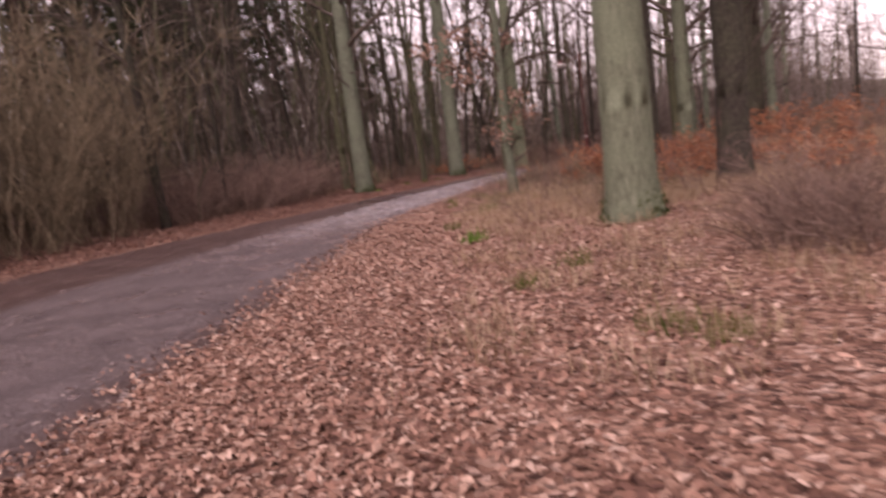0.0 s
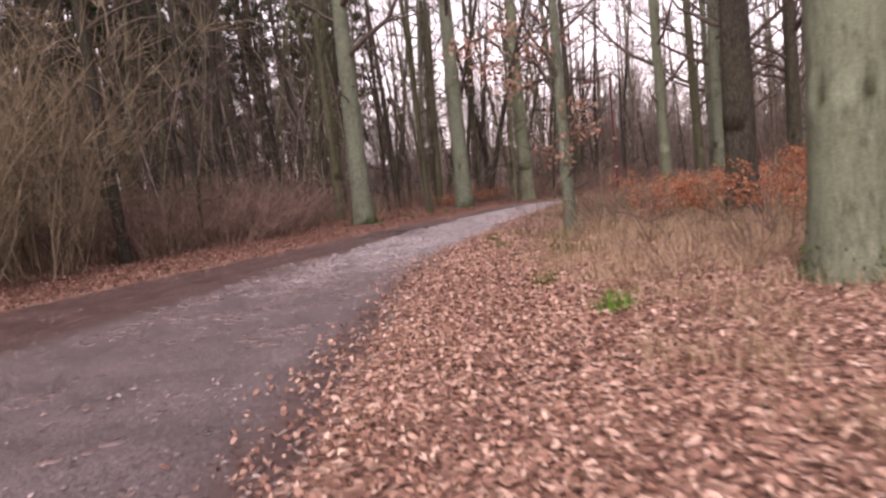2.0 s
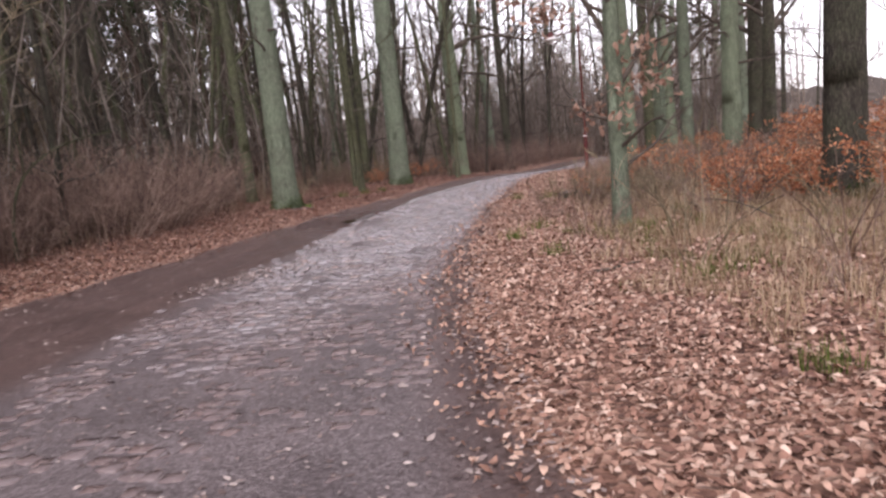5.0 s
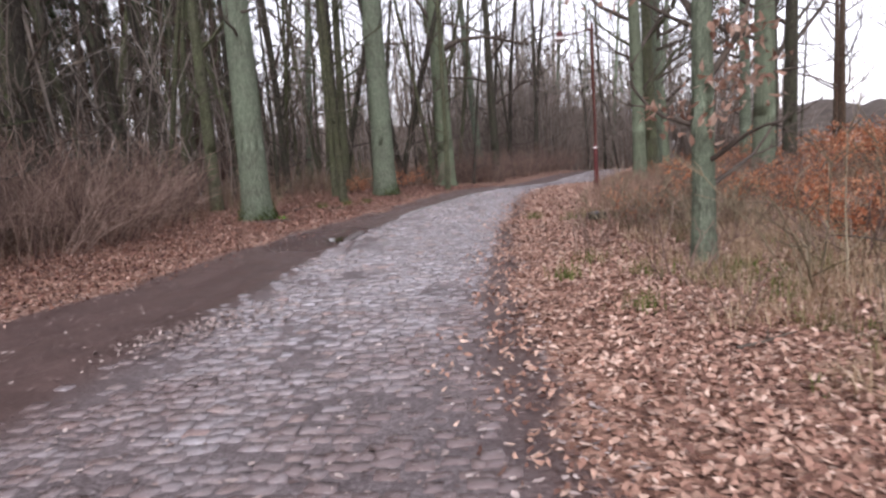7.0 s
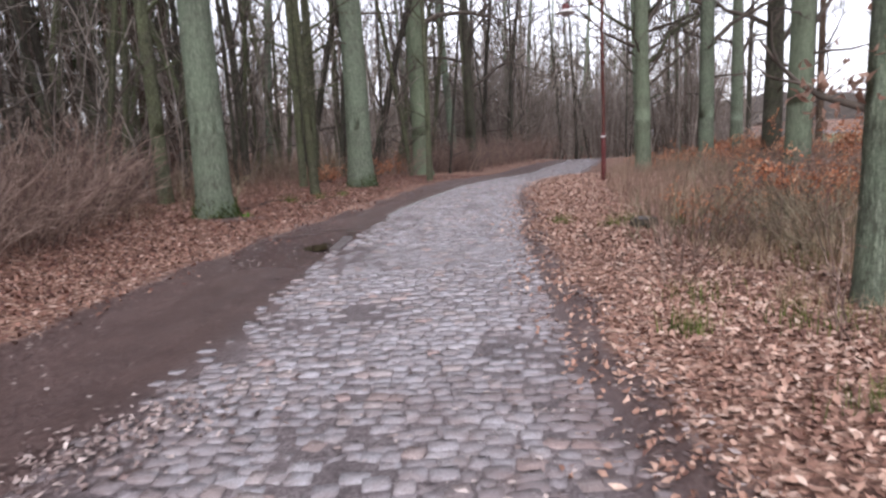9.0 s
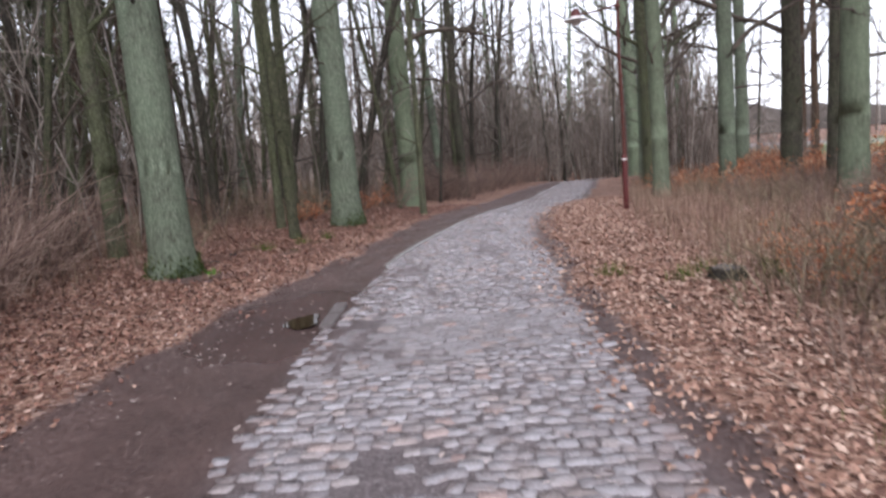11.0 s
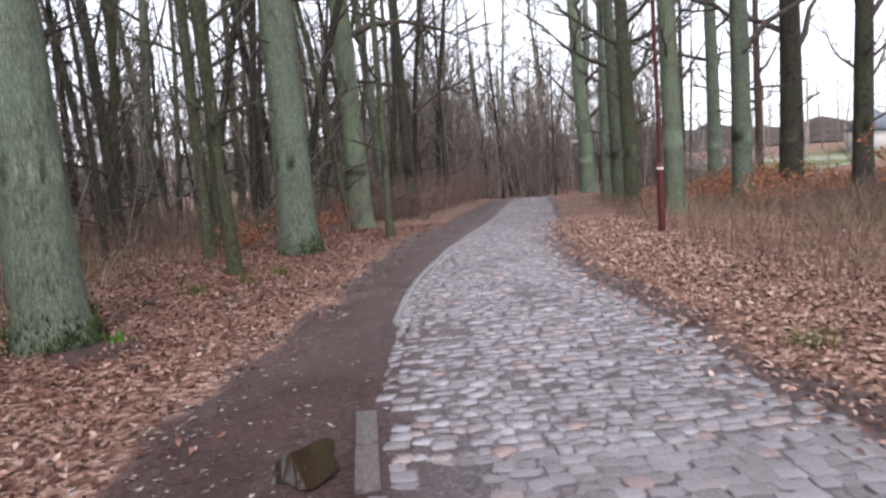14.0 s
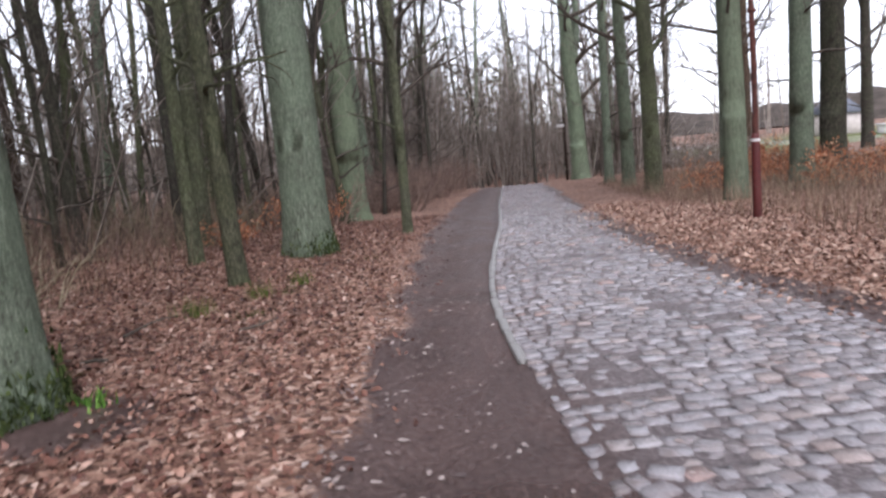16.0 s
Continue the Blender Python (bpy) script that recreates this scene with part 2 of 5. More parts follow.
def ground_material():
    m, n, l, b = material("forest_floor", 0.85, 0.25)
    co = n.new("ShaderNodeTexCoord")
    obj = co.outputs["Object"]
    warp = noise_node(n, l, 6, 3, obj)
    add = n.new("ShaderNodeVectorMath")
    add.operation = "MULTIPLY_ADD"
    add.inputs[1].default_value = (0.12, 0.12, 0.12)
    l.new(warp.outputs["Color"], add.inputs[0])
    l.new(obj, add.inputs[2])
    vor = n.new("ShaderNodeTexVoronoi")
    vor.inputs["Scale"].default_value = 21
    l.new(add.outputs[0], vor.inputs["Vector"])
    sep = n.new("ShaderNodeSeparateColor")
    l.new(vor.outputs["Color"], sep.inputs[0])
    leaf = ramp(n, [(0.0, (0.09, 0.048, 0.036)), (0.3, (0.2, 0.11, 0.08)), (0.6, (0.31, 0.185, 0.135)), (0.85, (0.43, 0.285, 0.215)), (1.0, (0.53, 0.39, 0.32))])
    l.new(sep.outputs[0], leaf.inputs[0])
    big = noise_node(n, l, 0.8, 4, obj)
    tone = ramp(n, [(0.3, (0.75, 0.72, 0.72)), (0.7, (1.12, 1.08, 1.05))])
    l.new(big.outputs[0], tone.inputs[0])
    floor_c = mix(n, l, 1.0, leaf.outputs[0], tone.outputs[0], "MULTIPLY")
    # mud of the track
    fine = noise_node(n, l, 28, 6, obj, 0.65)
    mud = ramp(n, [(0.3, (0.058, 0.035, 0.031)), (0.5, (0.108, 0.071, 0.063)), (0.75, (0.185, 0.134, 0.121))])
    l.new(fine.outputs[0], mud.inputs[0])
    big2 = noise_node(n, l, 1.6, 4, obj)
    tone2 = ramp(n, [(0.3, (0.8, 0.78, 0.79)), (0.5, (1.0, 0.98, 0.98)), (0.7, (1.2, 1.17, 1.17))])
    l.new(big2.outputs[0], tone2.inputs[0])
    mud_c = mix(n, l, 1.0, mud.outputs[0], tone2.outputs[0], "MULTIPLY")
    pk = n.new("ShaderNodeAttribute")
    pk.attribute_name = "packed"
    grit = noise_node(n, l, 45, 5, obj, 0.7)
    gritr = ramp(n, [(0.36, (0.09, 0.072, 0.072)), (0.52, (0.17, 0.143, 0.145)), (0.66, (0.31, 0.275, 0.275))])
    l.new(grit.outputs[0], gritr.inputs[0])
    grit_c = mix(n, l, 1.0, gritr.outputs[0], tone2.outputs[0], "MULTIPLY")
    mud_c = mix(n, l, pk.outputs["Fac"], mud_c, grit_c)
    # soaked mud round the puddle
    so = n.new("ShaderNodeAttribute")
    so.attribute_name = "soaked"
    sm = n.new("ShaderNodeMath")
    sm.operation = "MULTIPLY_ADD"
    l.new(big2.outputs[0], sm.inputs[0])
    sm.inputs[1].default_value = 1.1
    l.new(so.outputs["Fac"], sm.inputs[2])
    sr = ramp(n, [(0.85, (0, 0, 0)), (1.25, (1, 1, 1))])
    l.new(sm.outputs[0], sr.inputs[0])
    mud_c = mix(n, l, sr.outputs[0], mud_c, mix(n, l, 1.0, mud_c, (0.8, 0.76, 0.76), "MULTIPLY"))
    at = n.new("ShaderNodeAttribute")
    at.attribute_name = "mud"
    edge = n.new("ShaderNodeMath")
    edge.operation = "MULTIPLY_ADD"
    l.new(fine.outputs[0], edge.inputs[0])
    edge.inputs[1].default_value = 0.7
    l.new(at.outputs["Fac"], edge.inputs[2])
    er = ramp(n, [(0.72, (0, 0, 0)), (0.98, (1, 1, 1))])
    l.new(edge.outputs[0], er.inputs[0])
    c = mix(n, l, er.outputs[0], floor_c, mud_c)
    # meadow
    gt = n.new("ShaderNodeAttribute")
    gt.attribute_name = "meadow"
    gn = noise_node(n, l, 0.5, 6, obj, 0.7)
    gr = ramp(n, [(0.3, (0.1, 0.13, 0.045)), (0.7, (0.2, 0.2, 0.09))])
    l.new(gn.outputs[0], gr.inputs[0])
    c = mix(n, l, gt.outputs["Fac"], c, gr.outputs[0])
    l.new(c, b.inputs["Base Color"])
    rr = ramp(n, [(0.0, (0.85,) * 3), (1.0, (0.42,) * 3)])
    l.new(er.outputs[0], rr.inputs[0])
    rough_in = n.new("ShaderNodeMix")
    rough_in.data_type = "RGBA"
    l.new(sr.outputs[0], rough_in.inputs[0])
    rough_in.inputs[7].default_value = (0.2, 0.2, 0.2, 1)
    l.new(rough_in.outputs[2], b.inputs["Roughness"])
    wet = ramp(n, [(0.3, (0.65,) * 3), (0.6, (1.0,) * 3)])
    l.new(big2.outputs[0], wet.inputs[0])
    l.new(mix(n, l, er.outputs[0], rr.outputs[0], mix(n, l, 1.0, rr.outputs[0], wet.outputs[0], "MULTIPLY")), rough_in.inputs[6])
    hgt = mix(n, l, er.outputs[0], vor.outputs["Distance"], fine.outputs[0])
    bump(n, l, hgt, 0.85, 0.04, b.inputs["Normal"])
    return m


GROUND = ground_material()

# ---------------------------------------------------------------- plan of the road
COBBLE_LEFT = [(-10, -7.6), (0, -7.1), (8, -6.5), (13, -5.6), (15.4, -4.75), (17, -4.2), (18.5, -3.7), (19.6, -3.3), (21, -2.7), (22.4, -2.15), (23.6, -1.7), (24.8, -1.25), (26.1, -0.6), (27.5, 0.05), (29, 0.85), (30.5, 1.85), (33.4, 3.9), (35.2, 5.1), (39, 7.6), (41, 8.9), (44.5, 11.35), (48.1, 13.75), (50, 15.1), (52, 16.6), (54, 18.8), (56, 22.5), (58, 29), (60, 40), (63, 70)]
LEAF_LEFT = [(-10, -10.5), (0, -10), (8, -9.3), (12, -8.5), (15.5, -7.4), (18, -6.4), (19.4, -5.55), (21.4, -4.3), (23.8, -3.2), (25.6, -2.25), (27, -1.4), (29.3, 0), (33, 2.15), (38.8, 5.75), (42.5, 8.2), (44, 9.3), (46.7, 11.4), (49.4, 13.4), (52, 15.3), (54, 17.3), (56, 20.6), (58, 26.5), (60, 37), (63, 66)]
LEAF_RIGHT = [(-10, -1.9), (0, -2.1), (4.5, -2.1), (7, -1.9), (9.7, -1.65), (11.5, -1.5), (15, -1.2), (17.5, -0.8), (20, 0), (21.5, 0.46), (23.5, 1.15), (25, 1.7), (26.3, 2.35), (27.8, 2.95), (29.4, 3.65), (31.8, 5.1), (34.4, 6.9), (36.4, 8.35), (40, 10.7), (44, 13.4), (46.3, 14.7), (48, 15.9), (50, 17.5), (52, 19.7), (54, 23.4), (56, 29.5), (58, 40), (61, 75)]
RNG = np.random.default_rng(7)


def smooth_line(rows):
    ys = np.arange(-60, 160, 0.25)
    xs = np.interp(ys, [r[0] for r in rows], [r[1] for r in rows])
    k = np.hanning(13)
    xs = np.convolve(np.pad(xs, 6, mode="edge"), k / k.sum(), mode="valid")
    return lambda y: np.interp(y, ys, xs)


cobble_left, leaf_left, leaf_right = smooth_line(COBBLE_LEFT), smooth_line(LEAF_LEFT), smooth_line(LEAF_RIGHT)
slope_y = np.arange(-60, 160, 0.5)
slope_v = np.gradient(cobble_left(slope_y), slope_y)


def across(y):
    """Cosine of the road's turn away from y."""
    return 1 / np.sqrt(1 + np.interp(y, slope_y, slope_v) ** 2)


def step(a, b, v):
    t = np.clip((np.asarray(v, float) - a) / (b - a), 0, 1)
    return t * t * (3 - 2 * t)


def waves(x, y, size, seed):
    r = np.random.default_rng(seed)
    out = np.zeros_like(x)
    for _ in range(7):
        a, p, s = r.uniform(0, 6.28), r.uniform(0, 6.28), size * r.uniform(0.6, 1.6)
        out += np.sin((x * np.cos(a) + y * np.sin(a)) * 6.28 / s + p)
    return out / 7


PUDDLE = (-1.64, 24.66)
ROAD_DIR = (0.47, 0.88)


def terrain(x, y):
    x, y = np.asarray(x, float), np.asarray(y, float)
    k = across(y)
    right, left = (x - leaf_right(y)) * k, (leaf_left(y) - x) * k
    off = np.maximum(right, left)
    s = 0.66 * x + 0.75 * y
    z = -0.45 * step(25, 37, s) - 0.5 * step(37, 70, s) - 0.7 * step(45, 62, s) * (1 - step(8, 26, right))
    z = z + 0.1 * step(-0.3, 3.5, off) + 0.25 * step(3, 14, right)
    z = z + step(0, 2, off) * 0.045 * waves(x, y, 2.3, 3) + 0.006 * waves(x, y, 0.6, 4) + step(20, 60, off) * 0.6 * waves(x, y, 50, 5)
    z = z - 0.03 * step(-0.1, -0.4, off)
    rut = (x - (0.55 * cobble_left(y) + 0.45 * leaf_left(y))) * k
    deep = 1 + 0.8 * step(22, 16, y)
    z = z - deep * (0.03 * np.exp(-((rut + 0.28) / 0.16) ** 2) + 0.035 * np.exp(-((rut - 0.45) / 0.14) ** 2)) * (1 + 0.4 * waves(x, y, 3, 9))
    a = (x - PUDDLE[0]) * ROAD_DIR[0] + (y - PUDDLE[1]) * ROAD_DIR[1]
    c = (x - PUDDLE[0]) * ROAD_DIR[1] - (y - PUDDLE[1]) * ROAD_DIR[0]
    return z - 0.055 * np.exp(-((a / 0.4) ** 2 + (c / 0.25) ** 2))


def height(x, y):
    return float(terrain(np.array([x]), np.array([y]))[0])


# ---------------------------------------------------------------- mesh helpers


def np_mesh(name, verts, tris, mat, smooth=False):
    verts, tris = np.asarray(verts, np.float32), np.asarray(tris, np.int32)
    me = bpy.data.meshes.new(name)
    me.vertices.add(len(verts))
    me.vertices.foreach_set("co", verts.ravel())
    k = tris.shape[1]
    me.loops.add(tris.size)
    me.loops.foreach_set("vertex_index", tris.ravel())
    me.polygons.add(len(tris))
    me.polygons.foreach_set("loop_start", np.arange(0, tris.size, k, dtype=np.int32))
    me.polygons.foreach_set("loop_total", np.full(len(tris), k, np.int32))
    me.update(calc_edges=True)
    me.validate()
    me.materials.append(mat)
    if smooth:
        me.shade_smooth()
    return me


class Tubes:
    """Gathers tapered round sticks into one mesh."""

    def __init__(self):
        self.v, self.f, self.count = [], [], 0

    def add(self, pts, rad, sides=4, rough=0.0, rng=None, cap=True):
        pts, rad = np.asarray(pts, float), np.asarray(rad, float)
        d = np.gradient(pts, axis=0)
        d /= np.linalg.norm(d, axis=1)[:, None] + 1e-9
        ref = np.array([1.0, 0, 0]) if abs(d[0][0]) < 0.8 else np.array([0, 1.0, 0])
        u = ref - d * (d @ ref)[:, None]
        u /= np.linalg.norm(u, axis=1)[:, None]
        w = np.cross(d, u)
        ang = np.arange(sides) * 2 * np.pi / sides
        rr = rad[:, None] * np.ones(sides)
        if rough and rng is not None:
            rr = rr * (1 + rough * rng.normal(size=rr.shape))
        ring = pts[:, None] + rr[..., None] * (np.cos(ang)[None, :, None] * u[:, None] + np.sin(ang)[None, :, None] * w[:, None])
        n = len(pts)
        i = np.arange(n - 1)[:, None] * sides
        j = np.arange(sides)[None]
        k = (j + 1) % sides
        a, b, c, e = i + j, i + k, i + sides + k, i + sides + j
        tri = np.concatenate([np.stack([a, b, c], -1).reshape(-1, 3), np.stack([a, c, e], -1).reshape(-1, 3)])
        self.v.append(ring.reshape(-1, 3))
        self.f.append(tri + self.count)
        self.count += n * sides
        if cap:
            top = (n - 1) * sides
            self.f.append(np.array([[top, top + s, top + s + 1] for s in range(1, sides - 1)]).reshape(-1, 3) + self.count - n * sides)

    def mesh(self, name, mat, smooth=True):
        return np_mesh(name, np.concatenate(self.v), np.concatenate(self.f), mat, smooth)


def part(name, data, parent, label=""):
    ob = new(name, data)
    ob.parent = parent
    return tagged(ob, label, kind="stuff" if name in ("crown", "stemwork", "twigwork", "leaves", "needles", "moss") else "")


def thing(name, label, category, group="", m=None, data=None):
    ob = tagged(new(name, data), label, category, group)
    if m is not None:
        ob.matrix_basis = m
    return ob


def grow(rng, start, way, length, segs, bend=0.25, lift=0.0):
    """A crooked line of points from start."""
    pts, d, p = [np.array(start, float)], np.array(way, float), np.array(start, float)
    d /= np.linalg.norm(d)
    for _ in range(segs):
        d = d + rng.normal(size=3) * bend + np.array([0, 0, lift])
        d /= np.linalg.norm(d)
        p = p + d * length / segs
        pts.append(p)
    return np.array(pts)


def away(rng, axis, angle):
    """A direction at an angle to axis, turned at random."""
    axis = axis / (np.linalg.norm(axis) + 1e-9)
    side = np.cross(axis, rng.normal(size=3))
    side /= np.linalg.norm(side) + 1e-9
    return axis * math.cos(angle) + side * math.sin(angle)


def trunk_line(rng, tall, lean=(0, 0), crook=0.03, gap=0.5):
    n = int(tall / gap) + 1
    h = np.linspace(0, tall, n)
    w = np.cumsum(np.cumsum(rng.normal(size=(n, 2)), axis=0) * 0.12, axis=0) * crook * gap
    w -= w[0]
    return np.column_stack([lean[0] * h + w[:, 0], lean[1] * h + w[:, 1], h])


def trunk_mesh(name, line, r0, mat, rng, sides=16, relief=0.03, flare=0.35, burls=()):
    """A tapered trunk with a flared foot, ridged bark and lumps."""
    tall = line[-1, 2]
    fine = np.unique(np.concatenate([np.arange(-0.3, 1.5, 0.12 if sides > 12 else 0.3), np.arange(1.5, 6, 0.3 if sides > 12 else 0.75), np.arange(6, tall, 1.5), [tall]]))
    pts = np.column_stack([np.interp(fine, line[:, 2], line[:, 0]), np.interp(fine, line[:, 2], line[:, 1]), fine])
    rad = trunk_radius(fine, r0, tall, flare)
    ang = np.arange(sides) * 2 * np.pi / sides
    lobes = 1 + 0.5 * flare * np.exp(-np.maximum(fine, 0) / 0.3)[:, None] * np.sin(ang * 4 + rng.uniform(0, 6) + np.sin(ang * 2))[None] * 0.5
    ridge = rng.normal(size=sides)[None] * 0.7 + rng.normal(size=(len(fine), sides)) * 0.6
    wide = 1 + 0.03 * np.sin(ang * 2 + rng.uniform(0, 6))[None] + 0.025 * np.sin(ang[None] + fine[:, None] * 0.9)
    rr = rad[:, None] * lobes * wide * (1 + relief * ridge)
    for hb, ab, size in burls:
        rr += size * np.exp(-((fine - hb) / 0.22)[:, None] ** 2 - (np.angle(np.exp(1j * (ang - ab))) / 0.7)[None] ** 2)
    v = np.stack([pts[:, None, 0] + rr * np.cos(ang), pts[:, None, 1] + rr * np.sin(ang), pts[:, 2:3] + 0 * rr], -1).reshape(-1, 3)
    n = len(fine)
    i, j = np.arange(n - 1)[:, None] * sides, np.arange(sides)[None]
    k = (j + 1) % sides
    quads = np.stack([i + j, i + k, i + sides + k, i + sides + j], -1).reshape(-1, 4)
    return np_mesh(name, v, quads, mat, True)


def trunk_radius(h, r0, tall, flare=0.35):
    h = np.asarray(h, float)
    return r0 * (np.clip(1 - h / tall, 0, 1) ** 0.7 * 0.97 + 0.03) * (1 + flare * np.exp(-np.maximum(h, 0) / 0.28))


def crown_mesh(name, line, r0, rng, mat, first=5.0, limbs=14, spread=3.5, twigs=5, fine=3, rise=0.6, thin=0.007, stubs=3):
    """Limbs, branches and twigs of a bare tree."""
    t, tall = Tubes(), line[-1, 2]
    at = lambda h: np.array([np.interp(h, line[:, 2], line[:, 0]), np.interp(h, line[:, 2], line[:, 1]), h])
    for i in range(limbs + stubs):
        stub = i >= limbs
        h = rng.uniform(0.45 * first, first) if stub else first + (tall * 0.97 - first) * ((i + rng.uniform(0, 0.8)) / limbs)
        az = i * 2.4 + rng.uniform(-0.5, 0.5)
        up = rng.uniform(0.1, 0.5) if stub else rng.uniform(0.5, 1.5) * rise + 0.1
        span = rng.uniform(0.6, 1.5) if stub else spread * (1 - 0.55 * (h - first) / (tall - first)) * rng.uniform(0.6, 1.15)
        rb = min(0.42 * float(trunk_radius(h, r0, tall)), 0.02 * span + 0.012)
        limb = grow(rng, at(h), (math.cos(az), math.sin(az), up), span, 5, 0.16, 0.05)
        t.add(limb, np.linspace(rb, thin * 1.3, 6), 5)
        for _ in range(2 if stub else twigs):
            f = rng.uniform(0.25, 0.98)
            p = limb[0] + 0
            q = int(f * 5)
            p = limb[q] + (limb[min(q + 1, 5)] - limb[q]) * (f * 5 - q)
            d = away(rng, limb[min(q + 1, 5)] - limb[max(q - 1, 0)], rng.uniform(0.5, 1.0)) + np.array([0, 0, 0.2])
            br = grow(rng, p, d, span * rng.uniform(0.25, 0.5), 4, 0.2, 0.04)
            t.add(br, np.linspace(max(rb * 0.4, thin * 1.2), thin, 5), 3)
            for _ in range(fine):
                s = rng.integers(1, 5)
                tw = grow(rng, br[s], away(rng, br[s] - br[s - 1], rng.uniform(0.4, 0.9)) + np.array([0, 0, 0.15]), span * rng.uniform(0.1, 0.25), 3, 0.2, 0.03)
                t.add(tw, np.linspace(thin, thin * 0.6, 4), 3, cap=False)
    return t.mesh(name, mat)


def blades(count, place, tall, wide, rng, lean=0.35, segs=2):
    """Grass blades: place gives (count, 3) feet."""
    az, bend = rng.uniform(0, 6.283, count), np.abs(rng.normal(size=count)) * lean
    h = tall * rng.uniform(0.45, 1.1, count)
    side = np.column_stack([-np.sin(az), np.cos(az), np.zeros(count)]) * (wide * rng.uniform(0.6, 1.2, count))[:, None]
    out = np.column_stack([np.cos(az), np.sin(az), np.zeros(count)])
    v = []
    for s in range(segs + 1):
        f = s / segs
        mid = place + out * (bend * h * f * f)[:, None] + np.array([0, 0, 1.0]) * (h * f * (1 - 0.25 * bend * f))[:, None]
        v += [mid - side * (1 - 0.85 * f), mid + side * (1 - 0.85 * f)]
    v = np.stack(v, 1)
    k = v.shape[1]
    tri = []
    for s in range(segs):
        tri += [[2 * s, 2 * s + 1, 2 * s + 3], [2 * s, 2 * s + 3, 2 * s + 2]]
    tri = np.array(tri)[None] + (np.arange(count) * k)[:, None, None]
    return v.reshape(-1, 3), tri.reshape(-1, 3)


def leaf_cloud(place, size, rng, tilt=0.5, curl=0.3, normal=None):
    """Small curled, lobed leaves at the given places."""
    c = len(place)
    base = np.array([[-1, 0, 0], [-0.35, 0.42, 0], [0.3, 0.5, 0], [1, 0, 0], [0.3, -0.5, 0], [-0.35, -0.42, 0]], float) * 0.5
    v = np.repeat(base[None], c, 0) * (np.broadcast_to(size, (c,)) * rng.uniform(0.6, 1.25, c))[:, None, None]
    v = v * (1 + 0.18 * rng.normal(size=(c, 6, 1)))
    size = np.broadcast_to(size, (c,))[:, None]
    s = size * rng.normal(size=(c, 1)) * curl
    v[:, [1, 2, 4, 5], 2] += s * rng.uniform(0.5, 1.5, (c, 4))
    v[:, [0, 3], 2] += size * rng.normal(size=(c, 2)) * curl * 0.6
    az, ax, ay = rng.uniform(0, 6.283, c), rng.normal(size=c) * tilt, rng.normal(size=c) * tilt
    x, y, z = v[..., 0], v[..., 1], v[..., 2]
    y, z = y * np.cos(ax)[:, None] - z * np.sin(ax)[:, None], y * np.sin(ax)[:, None] + z * np.cos(ax)[:, None]
    x, z = x * np.cos(ay)[:, None] + z * np.sin(ay)[:, None], -x * np.sin(ay)[:, None] + z * np.cos(ay)[:, None]
    x, y = x * np.cos(az)[:, None] - y * np.sin(az)[:, None], x * np.sin(az)[:, None] + y * np.cos(az)[:, None]
    v = np.stack([x, y, z], -1) + place[:, None]
    tri = np.array([[0, 5, 1], [1, 5, 4], [1, 4, 2], [2, 4, 3]])[None] + (np.arange(c) * 6)[:, None, None]
    return v.reshape(-1, 3), tri.reshape(-1, 3)

# ---------------------------------------------------------------- ground


def graded(lo, hi, fine, far):
    mid = np.arange(lo, hi + 1e-6, fine)
    out, gap = [], fine
    edge = hi
    while edge < far:
        gap *= 1.22
        edge += gap
        out.append(edge)
    out = np.array(out)
    return np.concatenate([(lo - (out - hi))[::-1], mid, out])


gx, gy = graded(-11, 13, 0.16, 900), graded(-1, 44, 0.16, 900)
X, Y = np.meshgrid(gx, gy)
Z = terrain(X, Y)
nx, ny = len(gx), len(gy)
idx = np.arange(nx * ny).reshape(ny, nx)
quads = np.stack([idx[:-1, :-1], idx[:-1, 1:], idx[1:, 1:], idx[1:, :-1]], -1).reshape(-1, 4)
me = np_mesh("ground", np.column_stack([X.ravel(), Y.ravel(), Z.ravel()]), quads, GROUND, True)
k = across(Y)
inside = np.minimum((leaf_right(Y) - X) * k, (X - leaf_left(Y)) * k)
mud = step(-0.25, 0.35, inside + 0.18 * waves(X, Y, 1.4, 11))
meadow = 1 - step(22, 28, np.hypot(X - 70, Y - 62))
soil = np.exp(-(np.hypot(X + 2.62, Y - 27.85) / 0.5) ** 4)
mud = np.maximum(mud, soil)
packed = step(-0.1, 0.5, np.minimum((leaf_right(Y) - X) * k - 0.2, (X - cobble_left(Y)) * k))
pa = (X - PUDDLE[0]) * ROAD_DIR[0] + (Y - PUDDLE[1]) * ROAD_DIR[1]
pc = (X - PUDDLE[0] + 0.15) * ROAD_DIR[1] - (Y - PUDDLE[1]) * ROAD_DIR[0]
soaked = np.exp(-((pa / 1.5) ** 2 + (pc / 0.75) ** 2) ** 1.5)
for key, val in (("mud", mud), ("meadow", meadow), ("packed", packed), ("soaked", soaked)):
    at = me.attributes.new(key, "FLOAT", "POINT")
    at.data.foreach_set("value", val.ravel().astype(np.float32))
ground = tagged(new("ground", me), "forest floor of brown leaf litter with a muddy track", "ground", kind="structure")

